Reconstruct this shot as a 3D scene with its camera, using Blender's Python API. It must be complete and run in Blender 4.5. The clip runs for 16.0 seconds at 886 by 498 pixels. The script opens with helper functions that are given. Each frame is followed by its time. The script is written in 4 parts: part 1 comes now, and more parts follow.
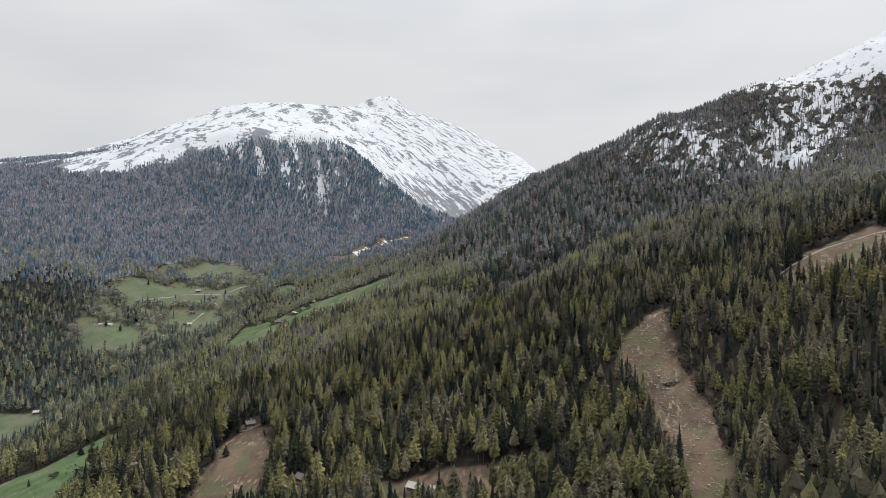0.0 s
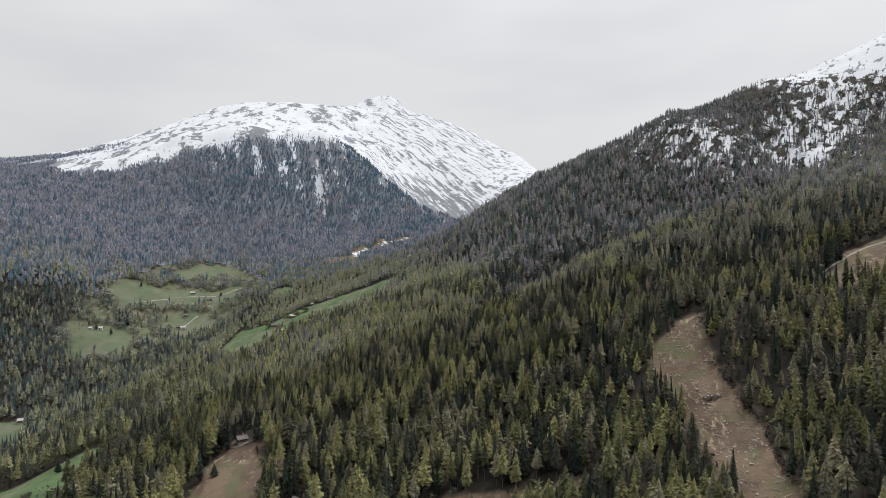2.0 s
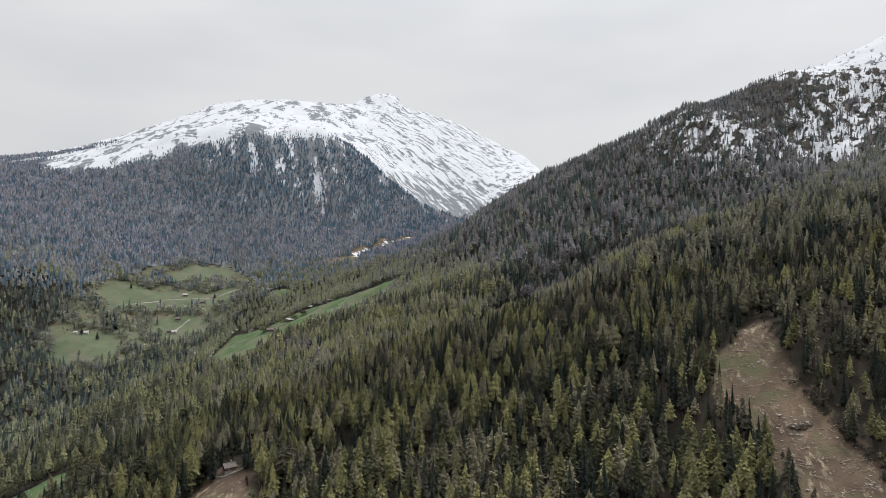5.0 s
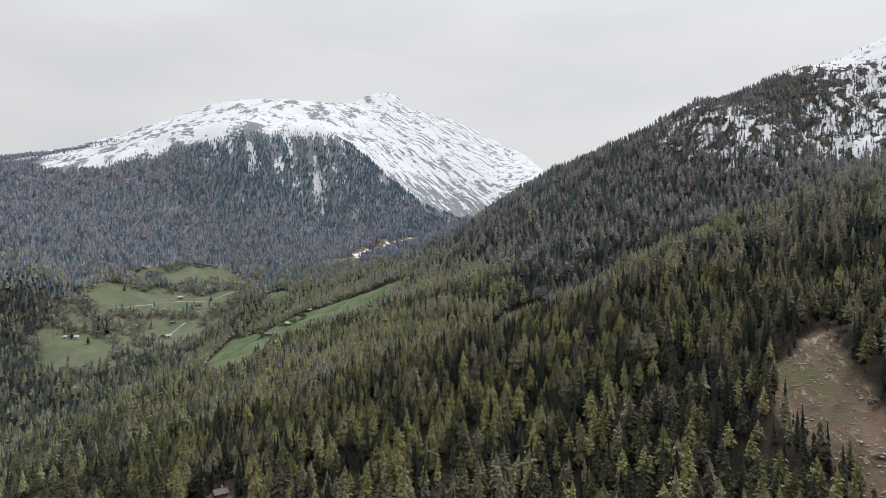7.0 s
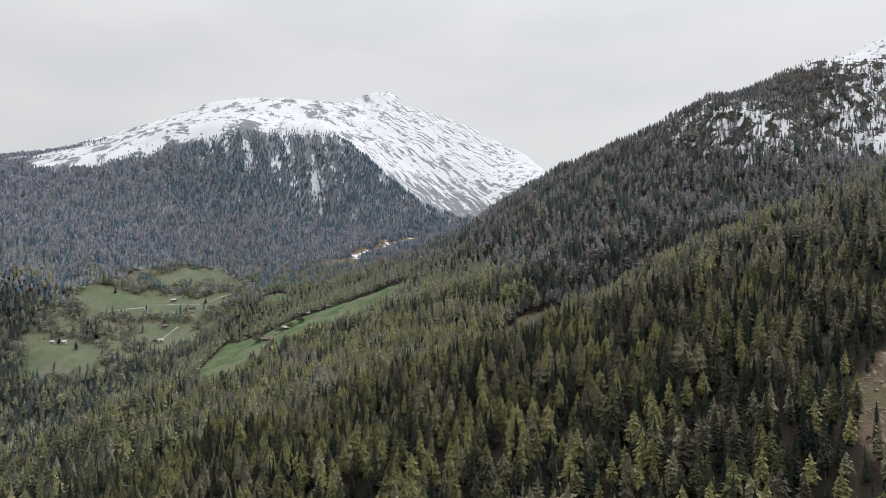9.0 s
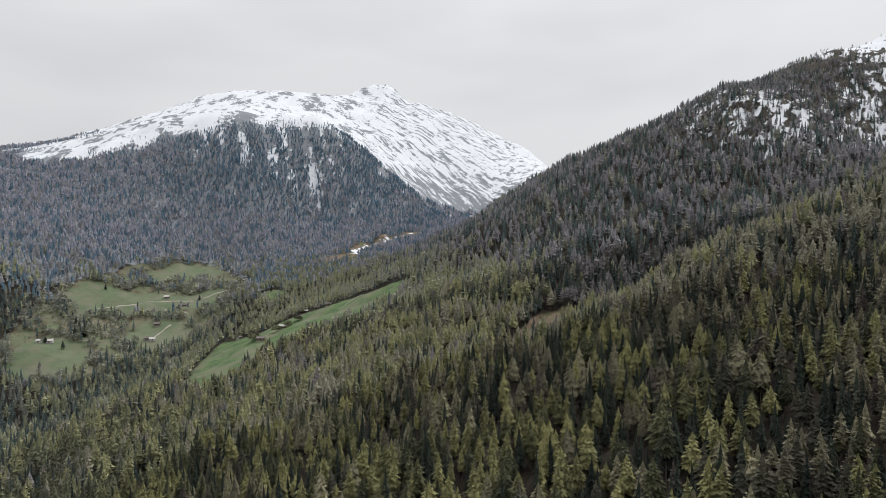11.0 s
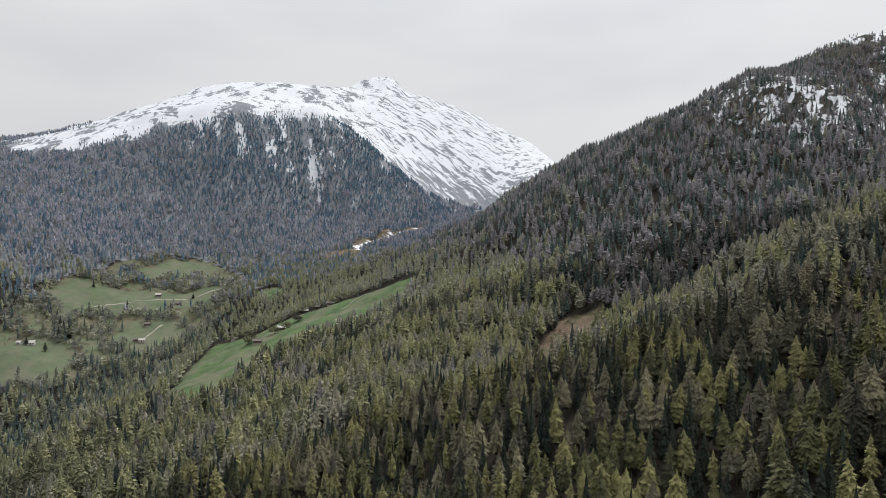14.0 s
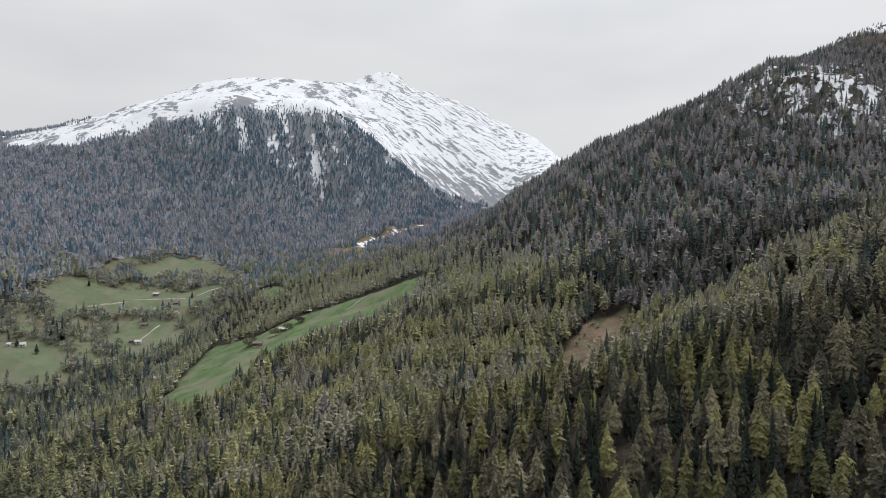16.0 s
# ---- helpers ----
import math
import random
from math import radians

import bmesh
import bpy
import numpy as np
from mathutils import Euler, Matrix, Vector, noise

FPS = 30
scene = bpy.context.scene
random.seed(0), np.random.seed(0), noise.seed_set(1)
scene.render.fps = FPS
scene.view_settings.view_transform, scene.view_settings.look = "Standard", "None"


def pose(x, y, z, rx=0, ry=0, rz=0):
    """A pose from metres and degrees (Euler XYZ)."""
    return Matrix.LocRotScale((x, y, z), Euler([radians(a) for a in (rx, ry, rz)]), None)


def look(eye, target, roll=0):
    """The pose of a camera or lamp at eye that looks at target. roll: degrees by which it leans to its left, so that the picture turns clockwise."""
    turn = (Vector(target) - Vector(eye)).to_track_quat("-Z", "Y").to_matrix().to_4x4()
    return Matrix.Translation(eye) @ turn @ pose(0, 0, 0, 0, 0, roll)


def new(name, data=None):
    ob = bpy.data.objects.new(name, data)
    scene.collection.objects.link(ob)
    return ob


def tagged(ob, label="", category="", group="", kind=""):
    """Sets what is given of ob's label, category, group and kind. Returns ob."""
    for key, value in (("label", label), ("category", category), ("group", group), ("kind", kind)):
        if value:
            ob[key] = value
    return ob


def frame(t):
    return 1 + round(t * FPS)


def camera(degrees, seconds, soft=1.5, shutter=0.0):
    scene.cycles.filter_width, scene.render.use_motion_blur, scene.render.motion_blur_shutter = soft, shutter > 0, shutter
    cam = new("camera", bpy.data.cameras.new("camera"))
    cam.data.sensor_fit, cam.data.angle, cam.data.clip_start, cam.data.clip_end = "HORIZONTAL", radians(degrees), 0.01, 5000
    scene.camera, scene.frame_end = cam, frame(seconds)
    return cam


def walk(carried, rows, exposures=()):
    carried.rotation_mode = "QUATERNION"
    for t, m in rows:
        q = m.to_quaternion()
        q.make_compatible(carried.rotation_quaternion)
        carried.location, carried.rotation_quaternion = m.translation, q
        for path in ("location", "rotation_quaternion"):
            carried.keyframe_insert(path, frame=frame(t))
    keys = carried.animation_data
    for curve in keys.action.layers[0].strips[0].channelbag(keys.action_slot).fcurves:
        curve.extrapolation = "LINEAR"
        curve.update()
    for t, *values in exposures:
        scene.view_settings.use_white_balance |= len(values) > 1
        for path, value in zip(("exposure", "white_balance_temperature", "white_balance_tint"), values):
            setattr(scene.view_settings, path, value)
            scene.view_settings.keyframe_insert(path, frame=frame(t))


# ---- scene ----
cam = camera(70, 16.0, soft=0.95)
walk(cam, [
    (0.0, pose(0.00, 0.00, 0.00, 90.000, -0.000, -0.000)),
    (0.5, pose(-1.34, 7.22, -0.38, 90.076, 0.033, -0.060)),
    (1.0, pose(-2.70, 14.40, -0.73, 90.065, -0.015, -0.110)),
    (1.5, pose(-4.09, 21.57, -1.05, 90.124, 0.036, -0.124)),
    (2.0, pose(-5.51, 28.74, -1.35, 90.150, 0.008, -0.135)),
    (2.5, pose(-6.96, 35.90, -1.63, 90.185, 0.011, -0.183)),
    (3.0, pose(-8.44, 43.07, -1.88, 90.200, 0.058, -0.226)),
    (3.5, pose(-9.94, 50.25, -2.11, 90.197, 0.045, -0.241)),
    (4.0, pose(-11.48, 57.45, -2.32, 90.191, 0.033, -0.264)),
    (6.5, pose(-19.50, 93.86, -3.07, 90.285, 0.110, -0.355)),
    (7.0, pose(-21.16, 101.23, -3.17, 90.315, 0.120, -0.377)),
    (7.5, pose(-22.84, 108.64, -3.26, 90.366, 0.128, -0.414)),
    (8.0, pose(-24.54, 116.08, -3.33, 90.391, 0.119, -0.495)),
    (8.5, pose(-26.24, 123.55, -3.40, 90.407, 0.172, -0.541)),
    (9.0, pose(-27.95, 131.05, -3.45, 90.394, 0.189, -0.587)),
    (11.5, pose(-36.51, 168.71, -3.61, 89.841, 0.093, -0.876)),
    (12.0, pose(-38.20, 176.23, -3.64, 89.751, 0.046, -0.899)),
    (12.5, pose(-39.87, 183.73, -3.66, 89.739, 0.072, -0.905)),
    (13.0, pose(-41.51, 191.19, -3.69, 89.733, 0.046, -0.896)),
    (13.5, pose(-43.13, 198.61, -3.72, 89.675, 0.077, -0.871)),
    (14.0, pose(-44.71, 205.97, -3.76, 89.599, 0.040, -0.891)),
    (14.5, pose(-46.26, 213.26, -3.81, 89.491, 0.091, -0.885)),
    (15.0, pose(-47.76, 220.47, -3.86, 89.412, 0.081, -0.864)),
    (15.5, pose(-49.21, 227.58, -3.93, 89.420, 0.065, -0.733)),
    (16.0, pose(-50.61, 234.57, -4.01, 89.372, 0.068, -0.659)),
])

# ---- light ----
scene.view_settings.exposure = 0.0
world = bpy.data.worlds.new("world")
scene.world = world
world.use_nodes = True
wn, wl = world.node_tree.nodes, world.node_tree.links
wn.clear()
w_out, w_bg = wn.new("ShaderNodeOutputWorld"), wn.new("ShaderNodeBackground")
w_sky = wn.new("ShaderNodeTexSky")
w_sky.sky_type, w_sky.sun_disc = "NISHITA", False
w_sky.sun_elevation, w_sky.sun_rotation = radians(62), radians(48)
w_dim = wn.new("ShaderNodeMix")
w_dim.data_type, w_dim.blend_type = "RGBA", "MULTIPLY"
w_dim.inputs[0].default_value = 1.0
w_dim.inputs[7].default_value = (0.1, 0.1, 0.1, 1)
wl.new(w_sky.outputs[0], w_dim.inputs[6])
w_co, w_map, w_noise, w_ramp = (wn.new(n) for n in ("ShaderNodeTexCoord", "ShaderNodeMapping", "ShaderNodeTexNoise", "ShaderNodeValToRGB"))
w_map.inputs["Scale"].default_value = (1.2, 1.2, 4.0)
w_noise.inputs["Scale"].default_value, w_noise.inputs["Detail"].default_value = 1.4, 3.0
wl.new(w_co.outputs["Generated"], w_map.inputs["Vector"])
wl.new(w_map.outputs[0], w_noise.inputs["Vector"])
w_ramp.color_ramp.elements[0].position, w_ramp.color_ramp.elements[0].color = 0.30, (0.60, 0.615, 0.64, 1)
w_ramp.color_ramp.elements[1].position, w_ramp.color_ramp.elements[1].color = 0.62, (0.75, 0.75, 0.755, 1)
wl.new(w_noise.outputs["Fac"], w_ramp.inputs[0])
w_mix = wn.new("ShaderNodeMix")
w_mix.data_type = "RGBA"
w_mix.inputs[0].default_value = 0.93
wl.new(w_dim.outputs[2], w_mix.inputs[6])
wl.new(w_ramp.outputs[0], w_mix.inputs[7])
# the overcast is brightest overhead and round the hidden sun, and dims smoothly away from it
SUN_WAY = (math.sin(radians(48)) * math.cos(radians(62)), math.cos(radians(48)) * math.cos(radians(62)), math.sin(radians(62)))
w_dot = wn.new("ShaderNodeVectorMath")
w_dot.operation = "DOT_PRODUCT"
w_dot.inputs[1].default_value = SUN_WAY
wl.new(w_co.outputs["Generated"], w_dot.inputs[0])
w_fit = wn.new("ShaderNodeMapRange")
for k, v in ((1, -0.5), (2, 1.0), (3, 0.0), (4, 1.0)):
    w_fit.inputs[k].default_value = v
wl.new(w_dot.outputs["Value"], w_fit.inputs[0])
w_rise = wn.new("ShaderNodeValToRGB")
w_rise.color_ramp.interpolation = "EASE"
w_rise.color_ramp.elements[0].position, w_rise.color_ramp.elements[0].color = 0.0, (0.20, 0.20, 0.20, 1)
w_rise.color_ramp.elements[1].position, w_rise.color_ramp.elements[1].color = 1.0, (0.57, 0.57, 0.57, 1)
for at, v in ((0.36, 0.475), (0.62, 0.51)):
    w_rise.color_ramp.elements.new(at).color = (v, v, v, 1)
wl.new(w_fit.outputs[0], w_rise.inputs[0])
w_twice = wn.new("ShaderNodeMath")
w_twice.operation = "MULTIPLY"
w_twice.inputs[1].default_value = 2.0
wl.new(w_rise.outputs[0], w_twice.inputs[0])
w_sep = wn.new("ShaderNodeSeparateXYZ")
wl.new(w_co.outputs["Generated"], w_sep.inputs[0])
w_high = wn.new("ShaderNodeMapRange")
w_high.interpolation_type = "SMOOTHSTEP"
for k, v in ((1, 0.25), (2, 1.0), (3, 1.0), (4, 2.4)):
    w_high.inputs[k].default_value = v
wl.new(w_sep.outputs["Z"], w_high.inputs[0])
w_all = wn.new("ShaderNodeMath")
w_all.operation = "MULTIPLY"
wl.new(w_twice.outputs[0], w_all.inputs[0])
wl.new(w_high.outputs[0], w_all.inputs[1])
wl.new(w_all.outputs[0], w_bg.inputs[1])
wl.new(w_mix.outputs[2], w_bg.inputs[0])
wl.new(w_bg.outputs[0], w_out.inputs[0])

sun = new("sun", bpy.data.lights.new("sun", "SUN"))
sun.data.energy, sun.data.angle, sun.data.color = 2.2, radians(14), (1.0, 0.97, 0.93)
sun.matrix_world = look(SUN_WAY, (0, 0, 0))


# ---- materials ----
class Graph:
    """A small helper to write node materials."""

    def __init__(self, name):
        self.mat = bpy.data.materials.new(name)
        self.mat.use_nodes = True
        self.tree = self.mat.node_tree
        self.tree.nodes.clear()

    def node(self, kind, inputs=(), **attrs):
        n = self.tree.nodes.new(kind)
        if "data_type" in attrs:
            n.data_type = attrs["data_type"]
        if "blend_type" in attrs:
            n.blend_type = attrs["blend_type"]
        if "operation" in attrs:
            n.operation = attrs["operation"]
        if "attribute_name" in attrs:
            n.attribute_name = attrs["attribute_name"]
        for k, v in dict(inputs).items():
            if isinstance(v, bpy.types.NodeSocket):
                self.tree.links.new(v, n.inputs[k])
            else:
                n.inputs[k].default_value = v
        return n

    def position(self):
        return self.node("ShaderNodeNewGeometry").outputs["Position"]

    def mapped(self, scale, turn=0.0):
        turned = self.node("ShaderNodeMapping", {"Vector": self.position(), "Rotation": (0, 0, radians(turn))}).outputs[0]
        return self.node("ShaderNodeMapping", {"Vector": turned, "Scale": scale}).outputs[0]

    def noise(self, scale, detail=4.0, vector=None, rough=0.55):
        return self.node("ShaderNodeTexNoise", {"Vector": vector or self.position(), "Scale": scale, "Detail": detail, "Roughness": rough}).outputs["Fac"]

    def math(self, op, a, b=0.0):
        return self.node("ShaderNodeMath", {0: a, 1: b}, operation=op).outputs[0]

    def step(self, v, lo, hi):
        return self.node("ShaderNodeMapRange", {0: v, 1: lo, 2: hi, 3: 0.0, 4: 1.0}).outputs[0]

    def mix(self, f, a, b, blend="MIX"):
        return self.node("ShaderNodeMix", {0: f, 6: (*a, 1) if isinstance(a, tuple) else a, 7: (*b, 1) if isinstance(b, tuple) else b}, data_type="RGBA", blend_type=blend).outputs[2]

    def finish(self, colour, rough=0.9, bump=None, strength=0.4, distance=0.3, leaf=0.0, metal=0.0, solid=None):
        ins = {"Base Color": colour if isinstance(colour, bpy.types.NodeSocket) else (*colour, 1), "Roughness": rough, "Metallic": metal, "Specular IOR Level": 0.25}
        if bump is not None:
            ins["Normal"] = self.node("ShaderNodeBump", {"Height": bump, "Strength": strength, "Distance": distance}).outputs[0]
        shader = self.node("ShaderNodeBsdfPrincipled", ins).outputs[0]
        if leaf:
            thin = self.node("ShaderNodeBsdfTranslucent", {"Color": ins["Base Color"]}).outputs[0]
            shader = self.node("ShaderNodeMixShader", {0: leaf, 1: shader, 2: thin}).outputs[0]
        if solid is not None:
            clear = self.node("ShaderNodeBsdfTransparent").outputs[0]
            shader = self.node("ShaderNodeMixShader", {0: solid, 1: clear, 2: shader}).outputs[0]
        self.node("ShaderNodeOutputMaterial", {"Surface": shader})
        return self.mat


def foliage(name, light, dark, twig, leaf=0.06, gaps=0.0, grain=1.5):
    """Needles: a tint from tree to tree, tufts from branch to branch, bare twig showing, and gaps between the tufts."""
    g = Graph(name)
    tint = g.node("ShaderNodeAttribute", attribute_name="tint").outputs["Fac"]
    own = g.node("ShaderNodeObjectInfo").outputs["Random"]
    tint = g.node("ShaderNodeMapRange", {0: g.math("FRACT", g.math("ADD", tint, own)), 1: 0.08, 2: 0.92, 3: 0.0, 4: 1.0}).outputs[0]
    island = g.node("ShaderNodeNewGeometry").outputs["Random Per Island"]
    tuft = g.noise(grain, 3.0, rough=0.7)
    col = g.mix(tint, dark, light)
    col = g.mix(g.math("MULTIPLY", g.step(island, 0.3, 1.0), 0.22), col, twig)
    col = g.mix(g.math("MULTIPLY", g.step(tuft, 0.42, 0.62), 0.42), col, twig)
    solid = g.step(g.noise(grain * 2.0, 2.0, g.mapped((1.0, 1.0, 1.5), 20.0), 0.8), gaps - 0.02, gaps + 0.02) if gaps else None
    return g.finish(col, 0.85, g.math("MULTIPLY", tuft, -1.0), 0.6, 0.5, leaf=leaf, solid=solid)


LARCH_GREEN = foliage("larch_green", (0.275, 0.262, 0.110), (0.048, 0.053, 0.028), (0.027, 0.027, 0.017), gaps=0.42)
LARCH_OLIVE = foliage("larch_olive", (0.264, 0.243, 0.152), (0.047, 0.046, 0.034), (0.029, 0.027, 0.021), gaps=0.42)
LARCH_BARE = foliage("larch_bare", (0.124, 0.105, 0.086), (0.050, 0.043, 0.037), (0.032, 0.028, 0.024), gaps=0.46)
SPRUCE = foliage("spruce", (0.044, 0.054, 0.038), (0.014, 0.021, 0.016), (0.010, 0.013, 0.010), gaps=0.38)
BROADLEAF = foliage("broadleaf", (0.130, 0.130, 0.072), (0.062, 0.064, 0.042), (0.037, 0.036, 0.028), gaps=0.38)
FOLIAGE = [LARCH_GREEN, LARCH_OLIVE, LARCH_BARE, SPRUCE, BROADLEAF]


def bark_material():
    g = Graph("bark")
    n = g.noise(3.0, 5.0, g.mapped((3, 3, 0.5)))
    return g.finish(g.mix(n, (0.055, 0.042, 0.034), (0.17, 0.145, 0.125)), 0.95, n, 0.6, 0.05)


BARK = bark_material()
# inner twigs, with the shade inside a crown put into their colour
SHADED_TWIGS = foliage("shaded_inner_twigs", (0.026, 0.022, 0.018), (0.016, 0.014, 0.012), (0.012, 0.011, 0.010), 0.0)
FOREST_MATERIALS = FOLIAGE + [BARK, SHADED_TWIGS]
# far stands: base colours paled and blued in place of haze
FAR_BARE = foliage("hazed_bare_larch", (0.420, 0.415, 0.475), (0.300, 0.307, 0.360), (0.235, 0.242, 0.287), 0.35, grain=0.5)
FAR_SPRUCE = foliage("hazed_spruce", (0.195, 0.285, 0.355), (0.118, 0.190, 0.255), (0.115, 0.178, 0.238), 0.35, grain=0.5)
FAR_OLIVE = foliage("hazed_olive_larch", (0.390, 0.390, 0.385), (0.255, 0.263, 0.272), (0.195, 0.200, 0.206), 0.3, grain=0.5)
# valley-side stands: the same trees lightened in colour for thinner haze
SLOPE_GREEN = foliage("faint_haze_green_larch", (0.400, 0.405, 0.250), (0.190, 0.208, 0.140), (0.150, 0.153, 0.116), 0.35, grain=0.9)
SLOPE_OLIVE = foliage("faint_haze_olive_larch", (0.385, 0.382, 0.300), (0.180, 0.187, 0.162), (0.138, 0.140, 0.126), 0.35, grain=0.9)
SLOPE_BARE = foliage("faint_haze_bare_larch", (0.360, 0.343, 0.358), (0.205, 0.198, 0.214), (0.148, 0.143, 0.156), 0.3, grain=0.9)
SLOPE_SPRUCE = foliage("faint_haze_spruce", (0.112, 0.150, 0.140), (0.056, 0.080, 0.078), (0.055, 0.075, 0.075), grain=0.9)
# middle stands: tones between the near trees and the hazed ones
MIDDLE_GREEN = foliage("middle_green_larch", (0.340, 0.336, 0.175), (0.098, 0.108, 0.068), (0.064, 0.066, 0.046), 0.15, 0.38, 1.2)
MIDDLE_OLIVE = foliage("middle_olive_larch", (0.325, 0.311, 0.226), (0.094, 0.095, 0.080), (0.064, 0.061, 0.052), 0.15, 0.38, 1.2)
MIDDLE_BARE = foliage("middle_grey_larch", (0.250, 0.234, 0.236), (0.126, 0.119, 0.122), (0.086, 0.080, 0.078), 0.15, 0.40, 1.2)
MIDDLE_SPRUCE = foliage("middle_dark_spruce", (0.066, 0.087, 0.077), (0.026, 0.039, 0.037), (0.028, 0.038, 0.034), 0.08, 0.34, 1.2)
MIDDLE_MATERIALS = [MIDDLE_GREEN, MIDDLE_OLIVE, MIDDLE_BARE, MIDDLE_SPRUCE, BROADLEAF, BARK, SHADED_TWIGS]
SLOPE_MATERIALS = [SLOPE_GREEN, SLOPE_OLIVE, SLOPE_BARE, SLOPE_SPRUCE, SLOPE_OLIVE, BARK, SHADED_TWIGS]
FAR_MATERIALS = [SLOPE_GREEN, FAR_OLIVE, FAR_BARE, FAR_SPRUCE, SLOPE_OLIVE, BARK, SHADED_TWIGS]


def ground_material():
    """Forest floor, dry grass, green meadow, gravel and snow, by the land cover stored on the ground."""
    g = Graph("ground")
    cover = g.node("ShaderNodeSeparateColor", {0: g.node("ShaderNodeAttribute", attribute_name="cover").outputs["Color"]}).outputs
    high = g.node("ShaderNodeAttribute", attribute_name="snow").outputs["Fac"]
    mid, fine = g.noise(0.11, 6.0), g.noise(1.3, 6.0)
    # floor is darker than real litter, to deepen the shade between trees
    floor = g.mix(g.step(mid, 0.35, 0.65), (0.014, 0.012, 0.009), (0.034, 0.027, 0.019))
    dry = g.mix(g.step(mid, 0.35, 0.65), (0.062, 0.041, 0.029), (0.106, 0.076, 0.053))
    straw = g.math("MULTIPLY", g.step(g.noise(1.0, 6.0, g.mapped((0.55, 0.16, 0.3), 12.0), 0.7), 0.53, 0.62), g.step(g.noise(0.06, 3.0), 0.44, 0.58))
    dry = g.mix(g.math("MULTIPLY", straw, 0.85), dry, (0.30, 0.25, 0.175))
    dry = g.mix(g.step(fine, 0.60, 0.74), dry, (0.160, 0.120, 0.082))
    dry = g.mix(g.step(g.noise(0.05, 6.0, g.mapped((1.6, 0.6, 1.0), 10.0)), 0.50, 0.62), dry, (0.132, 0.095, 0.064))
    dry = g.mix(g.step(g.noise(0.07, 5.0, g.mapped((1, 1, 1), 30.0)), 0.50, 0.64), dry, (0.082, 0.082, 0.043))
    green = g.mix(g.step(mid, 0.4, 0.62), (0.046, 0.080, 0.031), (0.074, 0.118, 0.044))
    green = g.mix(g.step(g.noise(0.045, 5.0), 0.47, 0.62), green, (0.110, 0.114, 0.070))
    dull = g.step(g.math("MULTIPLY", g.node("ShaderNodeSeparateXYZ", {0: g.position()}).outputs["X"], -1.0), 270.0, 300.0)
    pasture = g.mix(g.step(g.noise(0.03, 6.0), 0.42, 0.60), (0.088, 0.100, 0.068), (0.125, 0.120, 0.092))
    green = g.mix(g.math("MULTIPLY", dull, 0.5), green, pasture)
    green = g.mix(g.step(fine, 0.60, 0.78), green, (0.155, 0.145, 0.090))
    edge = g.math("MULTIPLY", g.math("SUBTRACT", mid, 0.5), 0.9)
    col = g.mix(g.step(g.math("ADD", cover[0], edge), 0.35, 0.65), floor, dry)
    col = g.mix(g.step(g.math("ADD", cover[1], edge), 0.35, 0.65), col, green)
    rock_and_haze = g.mix(g.noise(0.05, 6.0), (0.110, 0.122, 0.136), (0.215, 0.228, 0.246))
    col = g.mix(g.step(g.math("ADD", cover[2], edge), 0.40, 0.60), col, rock_and_haze)
    east = g.step(g.node("ShaderNodeSeparateXYZ", {0: g.position()}).outputs["X"], -330.0, -120.0)
    down = g.noise(1.0, 6.0, g.mapped((0.016, 0.075, 0.014), 42.0), 0.62)
    across = g.noise(1.0, 6.0, g.mapped((0.026, 0.009, 0.010), -14.0), 0.62)
    pattern = g.node("ShaderNodeMix", {0: east, 2: across, 3: down}, data_type="FLOAT").outputs[0]
    right = g.step(g.node("ShaderNodeSeparateXYZ", {0: g.position()}).outputs["X"], 120.0, 220.0)
    pattern = g.node("ShaderNodeMix", {0: right, 2: pattern, 3: g.noise(1.0, 5.0, g.mapped((0.030, 0.085, 0.030), -50.0), 0.6)}, data_type="FLOAT").outputs[0]
    fleck = g.noise(0.09, 4.0)
    broken = g.math("ADD", g.math("MULTIPLY", pattern, 1.7), g.math("MULTIPLY", fleck, 0.7))
    snow = g.step(g.math("ADD", high, g.math("MULTIPLY", g.math("SUBTRACT", broken, 1.2), 2.6)), 0.40, 0.60)
    snow = g.math("MULTIPLY", snow, g.step(high, 0.02, 0.15))
    white = g.mix(g.noise(0.03, 4.0), (0.47, 0.495, 0.53), (0.56, 0.57, 0.59))
    col = g.mix(snow, col, white)
    return g.finish(col, 0.92, g.math("ADD", fine, g.math("MULTIPLY", mid, 3.0)), 0.5, 0.6)


GROUND = ground_material()


# Lines of the ground: streams, terraces, spurs and crests, as (x, y, z)
STREAM = [(60, 1750, 75), (-90, 1330, 22), (-150, 1150, -10), (-215, 1020, -50), (-262, 920, -92), (-300, 830, -116),
          (-345, 740, -142), (-400, 640, -174), (-480, 480, -205), (-620, 200, -255), (-800, -200, -320)]
LOWER_TERRACE = [(-240, 120, -135), (-202, 347, -119), (-240, 512, -121), (-222, 576, -109), (-210, 690, -97), (-195, 829, -84), (-110, 900, -46), (-24, 920, 4)]
CABIN_TERRACE = [(-60, 60, -115), (-70, 282, -105), (-104, 342, -96), (-78, 399, -85), (-95, 520, -82), (-150, 700, -77), (-110, 786, -52)]
MID_SLOPE = [(-10, 100, -100), (-5, 249, -93), (23, 252, -86), (15, 316, -77), (-26, 404, -60), (-9, 560, -55), (36, 576, -51), (20, 640, -30), (18, 733, -22)]
UPPER_SLOPE = [(60, 0, -85), (76, 150, -84), (89, 238, -67), (93, 276, -54), (108, 304, -31), (63, 388, -43), (87, 437, -24), (69, 472, -32), (112, 509, -14)]
